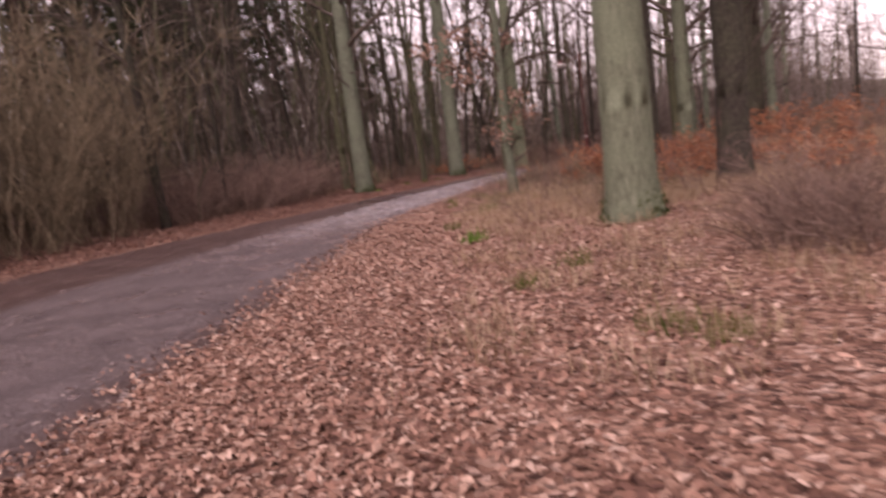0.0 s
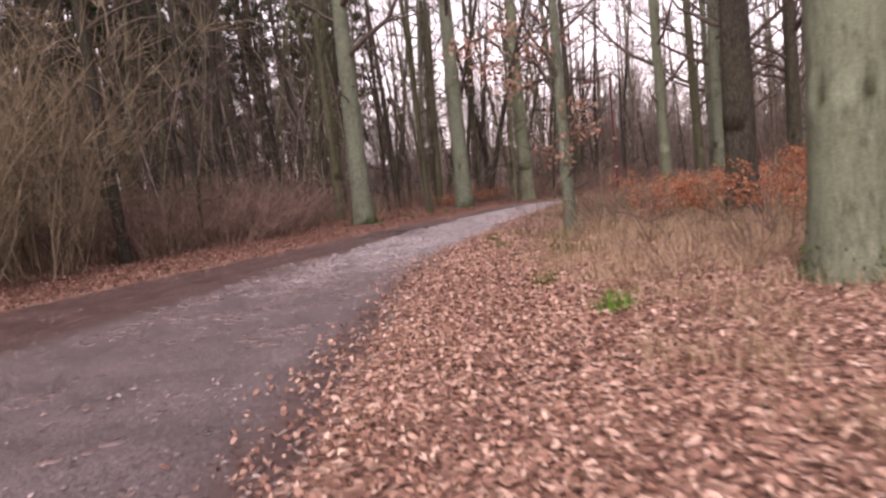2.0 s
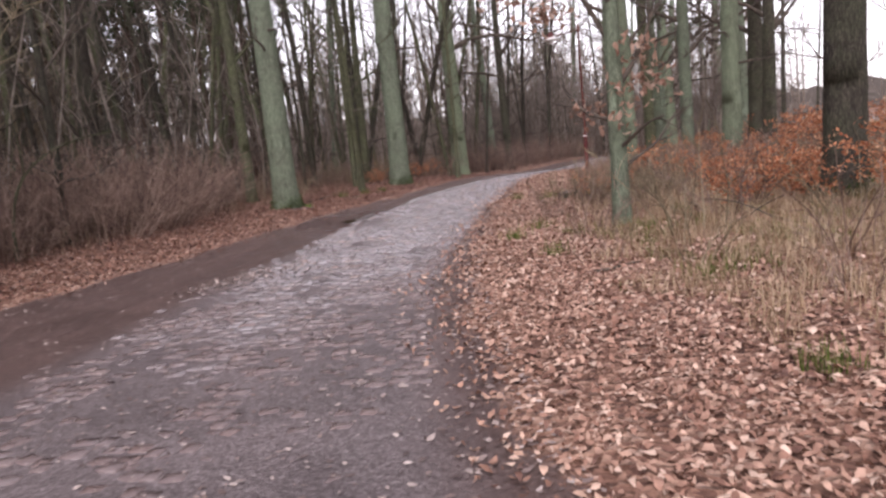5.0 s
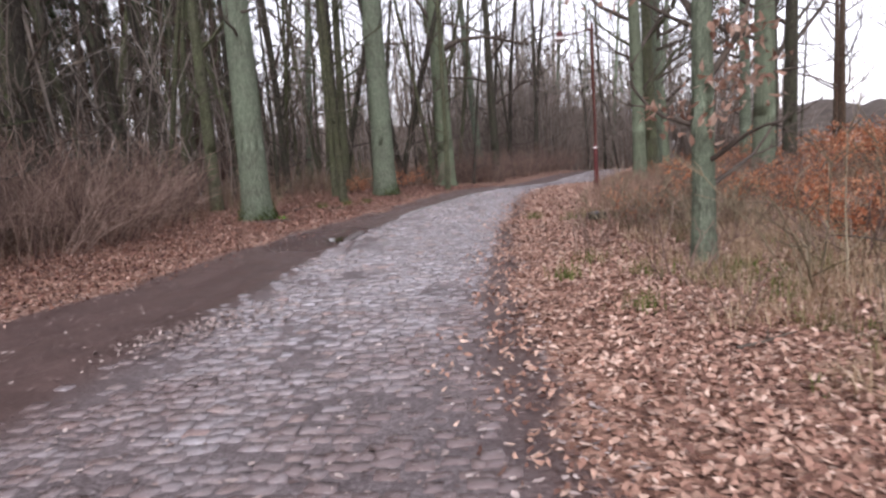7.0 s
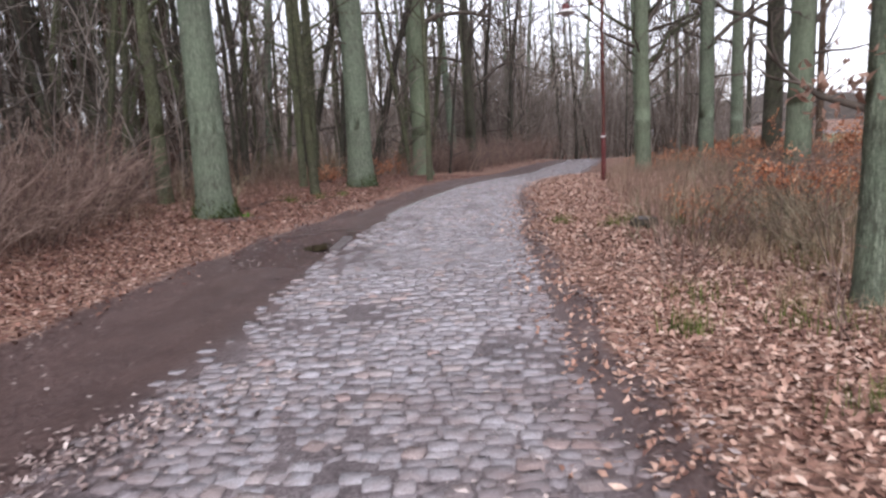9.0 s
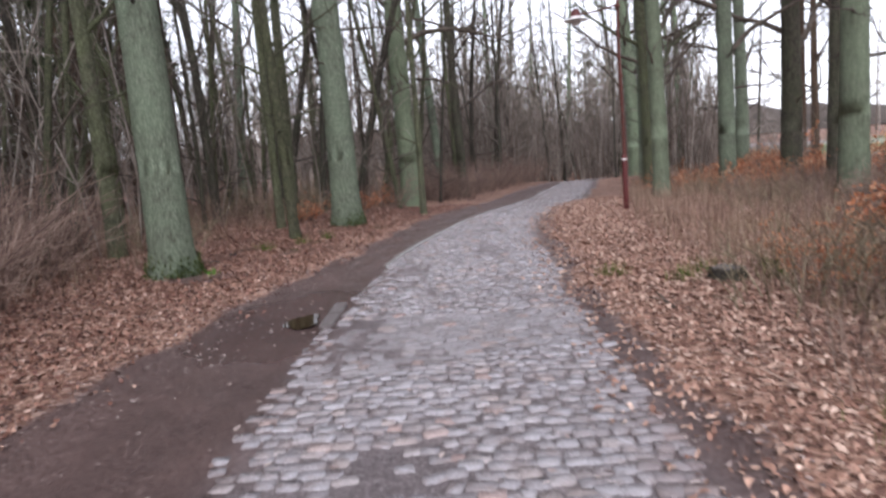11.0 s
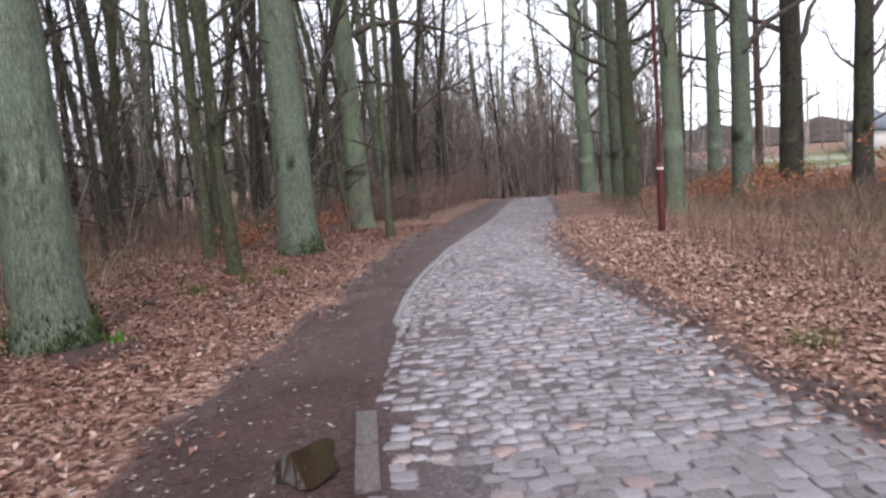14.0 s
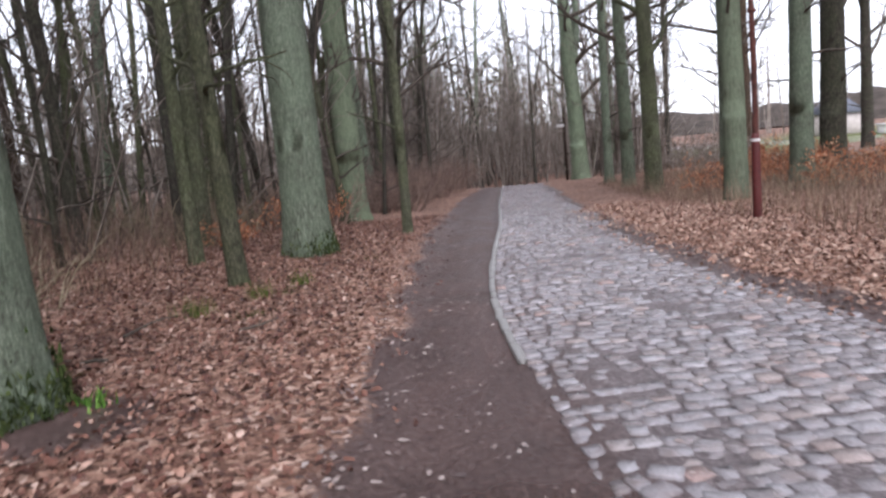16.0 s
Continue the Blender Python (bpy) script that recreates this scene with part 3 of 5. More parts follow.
# shallow puddle in the dirt strip
ang = np.linspace(0, 2 * np.pi, 40, endpoint=False)
rr = 1 + 0.18 * np.sin(3 * ang + 1) + 0.1 * np.sin(5 * ang)
a, c = 0.28 * rr * np.cos(ang), 0.18 * rr * np.sin(ang)
pz = height(*PUDDLE) + 0.03
pv = np.column_stack([PUDDLE[0] + a * ROAD_DIR[0] + c * ROAD_DIR[1], PUDDLE[1] + a * ROAD_DIR[1] - c * ROAD_DIR[0], np.full(40, pz)])
pv = np.vstack([pv, [PUDDLE[0], PUDDLE[1], pz]])
tagged(new("puddle", np_mesh("puddle", pv, [[40, i, (i + 1) % 40] for i in range(40)], WATER)), "small shining muddy puddle beside the cobbles", "water", kind="structure")

# ---------------------------------------------------------------- trees
NAMED = [
    # x, y, radius, height, bark, lean x, lean y, label
    ("oak_tree", -2.98, 28.3, 0.315, 19, BARK_OAK, -0.004, 0.0, "thick grey-green oak trunk with mossy foot by the track"),
    ("oak_tree", 0.45, 33.0, 0.305, 20, BARK_OAK, 0.0, 0.0, "thick mossy oak with a dark scar on its trunk"),
    ("oak_tree", 3.85, 39.75, 0.33, 20, BARK_BEECH, -0.01, 0.0, "tall straight grey-green trunk beside the bend"),
    ("young_tree", 2.6, 34.3, 0.085, 12, BARK_GREEN, 0.01, 0.01, "thin greenish young tree close to a thick trunk"),
    ("oak_tree", 7.1, 43.6, 0.2, 17, BARK_DARK, -0.03, 0.0, "slender dark leaning tree beside the far track"),
    ("young_tree", -0.9, 31.35, 0.105, 14, BARK_GREEN, -0.035, 0.02, "thin mossy young tree at the edge of the litter"),
    ("young_tree", -0.95, 33.6, 0.1, 14, BARK_GREEN, -0.01, 0.0, "thin mossy young tree behind its neighbour"),
    ("young_tree", -4.05, 31.2, 0.15, 15, BARK_GREEN, -0.01, 0.0, "slim grey-green tree behind the thick oak"),
    ("beech_tree", 2.65, 12.2, 0.345, 20, BARK_BEECH, -0.012, 0.0, "massive smooth beech trunk with a mossy foot"),
    ("young_oak", 1.65, 19.15, 0.12, 9, BARK_OAK, -0.005, 0.0, "young oak with a lumpy trunk and a few dead leaves"),
    ("oak_tree", 4.75, 18.9, 0.27, 19, BARK_DARK, 0.0, 0.0, "stout dark trunk among orange beech scrub"),
    ("oak_tree", 5.3, 15.4, 0.29, 19, BARK_DARK, 0.0, 0.0, "stout dark trunk behind the massive beech"),
    ("beech_tree", 7.9, 31.95, 0.205, 19, BARK_BEECH, 0.0, 0.0, "pale smooth beech trunk behind the lamp post"),
    ("beech_tree", 8.3, 27.0, 0.25, 19, BARK_BEECH, 0.0, 0.0, "pale grey beech trunk standing in brown stalks"),
    ("oak_tree", 11.2, 37.1, 0.22, 18, BARK_GREEN, -0.02, 0.0, "mossy brown-green trunk in the row along the road"),
    ("oak_tree", 13.0, 39.9, 0.2, 18, BARK_OAK, -0.02, 0.0, "slim grey-green trunk in the row along the road"),
    ("oak_tree", 14.65, 42.6, 0.17, 17, BARK_OAK, 0.0, 0.0, "slim grey trunk in the row along the road"),
    ("oak_tree", 18.1, 48.2, 0.37, 17, BARK_OAK, -0.035, 0.0, "stout forked oak beside the end of the road"),
    ("oak_tree", 16.8, 39.3, 0.25, 18, BARK_OAK, -0.01, 0.0, "crooked grey-green trunk near the edge of the wood"),
    ("oak_tree", 9.97, 32.1, 0.215, 18, BARK_OAK, 0.0, 0.0, "grey-green trunk standing above brown stalks"),
    ("oak_tree", 13.65, 33.8, 0.29, 19, BARK_DARK, 0.012, 0.0, "thick dark trunk near the edge of the wood"),
    ("oak_tree", 12.1, 30.85, 0.2, 18, BARK_DARK, 0.0, 0.0, "dark upright trunk above the brown stalks"),
    ("oak_tree", 28.1, 41.3, 0.25, 16, BARK_DARK, -0.02, 0.0, "dark forked trunk before the meadow"),
    ("pine_tree", 29.1, 53.4, 0.17, 19, BARK_DARK, 0.0, 0.0, "slender dark bare trunk far back"),
    ("pine_tree", 30.3, 48.9, 0.22, 20, BARK_PINE, 0.0, 0.0, "tall reddish pine trunk near the meadow"),
    ("pine_tree", 33.0, 52.4, 0.2, 20, BARK_PINE, 0.0, 0.0, "tall reddish pine trunk near the meadow"),
    ("leaning_tree", -3.0, 33.6, 0.11, 13, BARK_GREEN, -0.3, 0.15, "thin mossy tree leaning far over in the wood"),
    ("leaning_tree", -5.6, 36.5, 0.09, 12, BARK_GREEN, 0.24, -0.1, "thin greenish tree leaning against its neighbours"),
    ("young_tree", -4.4, 35.2, 0.13, 15, BARK_GREEN, 0.0, 0.0, "slim greenish tree inside the wood"),
    ("young_tree", -0.4, 36.0, 0.14, 15, BARK_GREEN, 0.02, 0.0, "slim greenish tree inside the wood"),
]
taken = []
for i, (name, x, y, r, tall, bark, lx, ly, label) in enumerate(NAMED):
    rng = np.random.default_rng(100 + i)
    z = height(x, y)
    tree = thing(name, label, "tree", m=pose(x, y, z))
    line = trunk_line(rng, tall, (lx, ly), 0.02)
    near = i in (0, 1, 8, 9)
    burls = [(4.6, 3.6, 0.1), (3.0, 3.9, 0.05)] if i == 1 else [(1.3, 3.5, 0.03), (1.6, 0.5, 0.035), (2.1, 4.0, 0.04)] if i == 9 else []
    part("trunk", trunk_mesh("trunk", line, r, bark, rng, 44 if near else 18, 0.016 if near else 0.025, 0.24 if r > 0.2 else 0.18, burls), tree)
    big = r > 0.18
    part("crown", crown_mesh("crown", line, r, rng, TWIG if bark is not BARK_GREEN else BARK_GREEN, 1.4 if i == 9 else 3.2 if x > 7 else 5.0 if big else 3.4, 18 if big else 13, 4.8 if big else 2.4, 8 if big else 5, 4 if big else 3, 0.55 if big else 0.9), tree)
    if i in (0, 1, 8, 10):
        # moss round the foot
        cnt = 650 if near else 350
        az = rng.normal(-0.9 if i == 0 else rng.uniform(0, 6), 1.3, cnt)
        h = np.abs(rng.normal(size=cnt)) * 0.16
        rad = trunk_radius(h, r, tall, 0.24) + rng.uniform(-0.02, 0.05, cnt)
        v, f = blades(cnt, np.column_stack([np.cos(az) * rad, np.sin(az) * rad, h - 0.02]), 0.07, 0.012, rng, 0.7)
        part("moss", np_mesh("moss", v, f, MOSS), tree, "green moss round the foot of the trunk")
    if i == 9:
        # clusters of dead leaves that still hang on the young oak
        cl = np.concatenate([rng.normal((dx, dy, dz), (0.2, 0.2, 0.11), (k, 3)) for dx, dy, dz, k in ((-0.25, 0.1, 1.55, 50), (0.3, -0.1, 1.85, 50), (-0.1, -0.25, 1.4, 34), (0.55, 0.1, 1.75, 30), (0.2, -0.2, 2.2, 40), (-0.8, 0.2, 2.8, 70), (-0.4, 0, 3.3, 90), (-1.2, 0.4, 3.1, 70), (0.2, 0.5, 3.6, 70), (-0.9, -0.3, 3.7, 80), (-1.6, 0.1, 3.5, 60))])
        v, f = leaf_cloud(cl, 0.11, rng, 1.0, 0.3)
        part("leaves", np_mesh("leaves", v, f, OAK_LEAF), tree, "pale brown dead leaves still on the twigs")
    if "forked" in label:
        # the second stem of the fork
        fork, stem = Tubes(), grow(rng, (lx * 4.6, 0, 4.6), (0.28 if r > 0.3 else -0.3, 0.05, 1), 9, 10, 0.05, 0.03)
        fork.add(stem, np.linspace(r * 0.55, 0.04, 11), 10)
        part("second_stem", fork.mesh("second_stem", bark), tree)
    taken.append((x, y))

# model trees of the wood, built once and copied


def model_tree(seed, tall, r, bark, **kw):
    rng = np.random.default_rng(seed)
    line = trunk_line(rng, tall, (rng.normal() * 0.02, rng.normal() * 0.02), 0.035 if r > 0.12 else 0.09)
    return (trunk_mesh("trunk", line, r, bark, rng, 8, 0.03, 0.25), crown_mesh("crown", line, r, rng, TWIG, **kw), None)


def model_pine(seed, tall, r, first):
    rng = np.random.default_rng(seed)
    line = trunk_line(rng, tall, (0, 0), 0.02)
    t, tips = Tubes(), []
    for i in range(30):
        h = 2.5 + (tall - 2.6) * i / 30 + rng.uniform(-0.2, 0.2)
        az = rng.uniform(0, 6.28)
        live = h > first
        span = rng.uniform(0.5, 1.3) if not live else rng.uniform(1.2, 2.6) * (1.1 - 0.6 * (h - first) / (tall - first))
        limb = grow(rng, (np.interp(h, line[:, 2], line[:, 0]), np.interp(h, line[:, 2], line[:, 1]), h), (math.cos(az), math.sin(az), rng.uniform(-0.25, 0.3)), span, 4, 0.15)
        t.add(limb, np.linspace(0.03 if live else 0.016, 0.006, 5), 3)
        if live:
            for _ in range(11):
                f = rng.uniform(0.3, 1.0)
                tips.append(limb[0] + (limb[-1] - limb[0]) * f + rng.normal(size=3) * (0.28, 0.28, 0.16))
    tips = np.array(tips)
    per = 17
    c = np.repeat(tips, per, 0)
    d = rng.normal(size=c.shape) + np.array([0, 0, 0.3])
    d /= np.linalg.norm(d, axis=1)[:, None]
    s = np.cross(d, rng.normal(size=c.shape))
    s /= np.linalg.norm(s, axis=1)[:, None]
    ln = rng.uniform(0.15, 0.38, len(c))[:, None]
    v = np.stack([c - s * 0.028, c + s * 0.028, c + d * ln], 1).reshape(-1, 3)
    return (trunk_mesh("trunk", line, r, BARK_PINE, rng, 8, 0.04, 0.2), t.mesh("crown", BARK_PINE), np_mesh("needles", v, np.arange(len(v)).reshape(-1, 3), NEEDLE))


MODELS = {
    "broad": [model_tree(1, 19, 0.15, BARK_GREEN, first=5, limbs=18, spread=3.6, twigs=6, fine=4), model_tree(2, 18, 0.13, BARK_DARK, first=4, limbs=18, spread=3.2, twigs=6, fine=4), model_tree(3, 20, 0.17, BARK_OAK, first=5, limbs=18, spread=4.0, twigs=6, fine=4)],
    "slim": [model_tree(11, 14, 0.09, BARK_GREEN, first=1.6, limbs=16, spread=1.8, twigs=3, fine=2, rise=1.0), model_tree(12, 12, 0.07, BARK_DARK, first=1.2, limbs=16, spread=1.6, twigs=3, fine=2, rise=1.1), model_tree(13, 16, 0.11, BARK_DARK, first=2.4, limbs=16, spread=2.1, twigs=3, fine=2, rise=0.9)],
    "pine": [model_pine(21, 18, 0.17, 6.5), model_pine(22, 20, 0.2, 8.0), model_pine(23, 15, 0.14, 4.5)],
}
LABELS = {
    "broad": ("bare_tree", "bare greenish-brown woodland tree in leaf litter", "trees of the wood"),
    "slim": ("young_tree", "thin bare young tree in the dark wood", "young trees of the wood"),
    "pine": ("pine_tree", "dark pine with bare lower trunk and needle crown", "pines of the wood"),
}
masters = {}


def plant(kind, which, x, y, scale, turn, lean=(0, 0)):
    key = (kind, which)
    m = pose(x, y, height(x, y) - 0.03, lean[0], lean[1], turn) @ Matrix.Scale(scale, 4)
    if key in masters:
        return copy_thing(masters[key], m)
    name, label, group = LABELS[kind]
    ob = thing(name, label, "tree", group, m)
    trunk, branches, needles = MODELS[kind][which]
    part("trunk", trunk, ob)
    part("crown", branches, ob)
    if needles:
        part("needles", needles, ob)
    ob.matrix_basis = Matrix.Identity(4)
    masters[key] = ob
    made = copy_thing(ob, m)
    return made


def scatter(count, box, test, kinds, gap, rng):
    done, tries = 0, 0
    while done < count and tries < 6000:
        tries += 1
        x, y = rng.uniform(box[0], box[1]), rng.uniform(box[2], box[3])
        if not test(x, y) or any((x - p) ** 2 + (y - q) ** 2 < gap * gap for p, q in taken):
            continue
        kind = kinds(x, y, rng)
        plant(kind, int(rng.integers(0, 3)), x, y, rng.uniform(0.8, 1.2), rng.uniform(0, 360), (rng.normal() * 5, rng.normal() * 5) if kind == "slim" else (rng.normal() * 1.5, rng.normal() * 1.5))
        taken.append((x, y))
        done += 1


rng = np.random.default_rng(42)
off_left = lambda x, y: float((leaf_left(y) - x) * across(y))
off_right = lambda x, y: float((x - leaf_right(y)) * across(y))
# wood on the left: young trees near, pines further in
scatter(80, (-34, 12, 16, 56), lambda x, y: off_left(x, y) > (5.5 if 25 < y < 38 else 3.0), lambda x, y, r: ("pine" if r.random() < 0.5 else "slim") if off_left(x, y) > 11 else ("slim" if r.random() < 0.85 else "broad"), 1.8, rng)
scatter(70, (-14, 14, 24, 50), lambda x, y: (5.0 if 25 < y < 38 else 1.6) < off_left(x, y) < 14, lambda x, y, r: "slim", 1.1, rng)
# the right-hand wood, thinner, open to the meadow
scatter(12, (8, 34, 46, 70), lambda x, y: off_right(x, y) > 3.0 and math.degrees(math.atan2(x + 2.4, y - 22)) < 41 and math.hypot(x - 70, y - 62) > 27 and math.hypot(x - 22, y - 40) > 7, lambda x, y, r: "broad" if r.random() < 0.5 else "slim", 2.4, rng)
scatter(20, (9, 36, 6, 30), lambda x, y: off_right(x, y) > 9 and math.hypot(x - 30, y - 30) > 8, lambda x, y, r: "broad" if r.random() < 0.7 else "pine", 2.4, rng)
# where the road is lost among the trees
scatter(22, (4, 44, 50, 80), lambda x, y: (off_left(x, y) > 1.2 or off_right(x, y) > 1.2) and math.hypot(x - 70, y - 62) > 27, lambda x, y, r: "slim" if r.random() < 0.8 else "broad", 2.2, rng)
# dark pines behind the oaks
scatter(64, (-30, -4, 33, 62), lambda x, y: off_left(x, y) > 6 and x < -3.5 - 0.12 * (y - 40), lambda x, y, r: "pine", 1.5, rng)
scatter(22, (-36, -12, 18, 36), lambda x, y: off_left(x, y) > 5, lambda x, y, r: "pine", 1.8, rng)
# bare trees that close the end of the road
bearing = lambda x, y: math.degrees(math.atan2(x + 2.4, y - 22))
scatter(36, (4, 40, 46, 84), lambda x, y: 12 < bearing(x, y) < 40 and (off_left(x, y) > 1.5 or off_right(x, y) > 1.5) and math.hypot(x + 2.4, y - 22) > 34, lambda x, y, r: "broad" if r.random() < 0.6 else "slim", 1.6, rng)
scatter(8, (-24, -3, 34, 62), lambda x, y: off_left(x, y) > 9, lambda x, y, r: "pine", 1.4, rng)
# a clump of pines at the end of the road
for x, y, k in ((31.5, 79, 0.72), (35, 82, 0.78), (28.5, 81, 0.7), (38.5, 84, 0.7), (25, 84, 0.66), (33, 88, 0.75)):
    plant("pine", 2, x, y, k, x * 40)
# behind the start of the walk
scatter(26, (-30, 26, -34, -6), lambda x, y: off_left(x, y) > 2 or off_right(x, y) > 2, lambda x, y, r: "broad" if r.random() < 0.5 else "pine", 3, rng)
scatter(16, (-34, -13, -6, 18), lambda x, y: True, lambda x, y, r: "pine" if r.random() < 0.6 else "broad", 2.4, rng)
for ob in masters.values():
    for o in (*ob.children_recursive, ob):
        bpy.data.objects.remove(o)

# far woods all round, past counting
t = Tubes()
rng = np.random.default_rng(5)
need = []
for i in range(900):
    a = rng.uniform(0, 6.283)
    d = rng.uniform(52, 130) ** 1.0
    x, y = 4 + d * math.cos(a), 24 + d * math.sin(a)
    if math.hypot(x - 70, y - 62) < 25 or (off_left(x, y) < 2.0 and off_right(x, y) < 2.0):
        continue
    z, tall = height(x, y) - 0.1, rng.uniform(11, 18)
    base = grow(rng, (x, y, z), (rng.normal() * 0.04, rng.normal() * 0.04, 1), tall, 4, 0.03)
    t.add(base, np.linspace(rng.uniform(0.08, 0.2), 0.03, 5), 4, cap=False)
    for _ in range(11):
        f = rng.uniform(0.25, 1)
        p = base[0] + (base[-1] - base[0]) * f
        az = rng.uniform(0, 6.28)
        br = grow(rng, p, (math.cos(az), math.sin(az), rng.uniform(0.3, 1.3)), rng.uniform(1.5, 4.5) * (1.2 - 0.6 * f), 2, 0.2)
        t.add(br, np.linspace(0.06, 0.02, 3), 3, cap=False)
        for _ in range(2):
            tw = grow(rng, br[rng.integers(1, 3)], away(rng, br[2] - br[1], 0.7), rng.uniform(0.8, 2.0), 1, 0.2)
            t.add(tw, np.linspace(0.03, 0.015, 2), 3, cap=False)
    if rng.random() < 0.35 and x < 4:
        c = np.column_stack([rng.normal(x, 1.3, 60), rng.normal(y, 1.3, 60), z + tall * rng.uniform(0.45, 1.0, 60)])
        need.append(c)
tagged(new("far_woods", t.mesh("far_woods", TWIG_HAZED)), "bare grey-brown woods in the distance", "woods", kind="stuff")
c = np.repeat(np.concatenate(need), 8, 0)
d = rng.normal(size=c.shape)
s = rng.normal(size=c.shape)
v = np.stack([c - s * 0.07 + d * 0.2, c + s * 0.07 + d * 0.2, c + d * 0.55], 1).reshape(-1, 3)
tagged(new("far_pine_crowns", np_mesh("far_pine_crowns", v, np.arange(len(v)).reshape(-1, 3), NEEDLE)), "dark pine crowns among the far bare woods", "woods", kind="stuff")

t = Tubes()
for i in range(1000):
    a, d = rng.uniform(0, 6.283), rng.uniform(46, 75)
    x, y = 4 + d * math.cos(a), 24 + d * math.sin(a)
    if math.hypot(x - 70, y - 62) < 26 or (off_left(x, y) < 0.8 and off_right(x, y) < 0.8):
        continue
    foot, tall = (x, y, height(x, y) - 0.1), rng.uniform(1.5, 5.0)
    for _ in range(3):
        st = grow(rng, foot, (rng.normal() * 0.35, rng.normal() * 0.35, 1), tall * rng.uniform(0.6, 1.1), 3, 0.12)
        t.add(st, np.linspace(0.022, 0.01, 4), 3, cap=False)
        for _ in range(4):
            q = rng.integers(1, 4)
            t.add(grow(rng, st[q], away(rng, st[q] - st[q - 1], 0.7), tall * rng.uniform(0.2, 0.4), 2, 0.2), np.linspace(0.013, 0.007, 3), 3, cap=False)
for i in range(420):
    a, d = radians(rng.uniform(36, 50)), rng.uniform(36, 72)
    x, y = -2.4 + d * math.sin(a), 22 + d * math.cos(a)
    if off_right(x, y) < 2:
        continue
    foot, tall = (x, y, height(x, y) - 0.1), rng.uniform(1.0, 2.4)
    for _ in range(4):
        st = grow(rng, foot, (rng.normal() * 0.5, rng.normal() * 0.5, 1), tall * rng.uniform(0.6, 1.1), 3, 0.12)
        t.add(st, np.linspace(0.022, 0.01, 4), 3, cap=False)
        for _ in range(4):
            q = rng.integers(1, 4)
            t.add(grow(rng, st[q], away(rng, st[q] - st[q - 1], 0.8), tall * rng.uniform(0.25, 0.45), 2, 0.2), np.linspace(0.014, 0.008, 3), 3, cap=False)
for i in range(1050):
    a, d = (radians(rng.uniform(-42, 33)), rng.uniform(32, 62)) if i < 380 else (radians(rng.uniform(17, 42)), rng.uniform(34, 66))
    x, y = -2.3 + d * math.sin(a), 20 + d * math.cos(a)
    if off_left(x, y) < 1.6 and off_right(x, y) < 1.6:
        continue
    tall = rng.uniform(5, 11) if i < 380 else rng.uniform(3, 9)
    for _ in range(2):
        st = grow(rng, (x, y, height(x, y) - 0.1), (rng.normal() * 0.14, rng.normal() * 0.14, 1), tall * rng.uniform(0.7, 1.1), 4, 0.06)
        t.add(st, np.linspace(0.045, 0.012, 5), 3, cap=False)
        for _ in range(11):
            q = rng.integers(1, 5)
            t.add(grow(rng, st[q], away(rng, st[q] - st[q - 1], rng.uniform(0.5, 0.9)), tall * rng.uniform(0.12, 0.3), 2, 0.2), np.linspace(0.018, 0.009, 3), 3, cap=False)
tagged(new("far_brushwood", t.mesh("far_brushwood", TWIG_HAZED, False)), "leafless brown brushwood among the far trees", "brushwood", kind="stuff")

t = Tubes()
rng = np.random.default_rng(15)
for i in range(520):
    x, y = rng.uniform(-24, 6), rng.uniform(24, 50)
    if off_left(x, y) < (4.5 if y < 38 else 2.2):
        continue
    tall = rng.uniform(3.5, 8.5)
    st = grow(rng, (x, y, height(x, y) - 0.1), (rng.normal() * 0.2, rng.normal() * 0.2, 1), tall, 5, 0.1)
    t.add(st, np.linspace(0.028, 0.008, 6), 3, cap=False)
    for _ in range(12):
        q = rng.integers(1, 6)
        br = grow(rng, st[q], away(rng, st[q] - st[q - 1], rng.uniform(0.5, 1.1)), tall * rng.uniform(0.1, 0.28), 3, 0.22)
        t.add(br, np.linspace(0.01, 0.005, 4), 3, cap=False)
        t.add(grow(rng, br[2], away(rng, br[2] - br[1], 0.8), tall * 0.08, 2, 0.2), np.linspace(0.006, 0.004, 3), 3, cap=False)
tagged(new("brushwood", t.mesh("brushwood", TWIG_HAZED, False)), "thin leafless brushwood inside the wood", "brushwood", kind="stuff")

# low wooded hill that closes the distance
ang = np.linspace(0, 2 * np.pi, 721)
v, f = [], []
lump = rng.normal(size=(5, 721)) * 0.45
lump[:, -1] = lump[:, 0]
for j, (rad, z) in enumerate(((132, -1), (150, 5), (190, 7.5), (260, 10.5), (420, 4))):
    hgt = z * (0.75 + 0.25 * np.sin(ang * 5 + 1) + 0.12 * np.sin(ang * 17)) + (0.7 * np.sin(ang * 61) + 0.5 * np.sin(ang * 97 + 2) + lump[j] if 0 < j < 4 else 0)
    v.append(np.column_stack([4 + rad * np.cos(ang), 24 + rad * np.sin(ang), hgt]))
n_a = len(ang)
for j in range(4):
    for i in range(n_a - 1):
        f.append((j * n_a + i, j * n_a + i + 1, (j + 1) * n_a + i + 1, (j + 1) * n_a + i))
HILL = plain_material("far_wood", [(0.3, (0.05, 0.042, 0.036)), (0.5, (0.085, 0.07, 0.06)), (0.7, (0.12, 0.1, 0.085))], 0.35, 0.95, 0.05)
tagged(new("backdrop", np_mesh("backdrop", np.concatenate(v), f, HILL, True)), "low wooded hill in the distance", "hill", kind="structure")

# ---------------------------------------------------------------- scrub


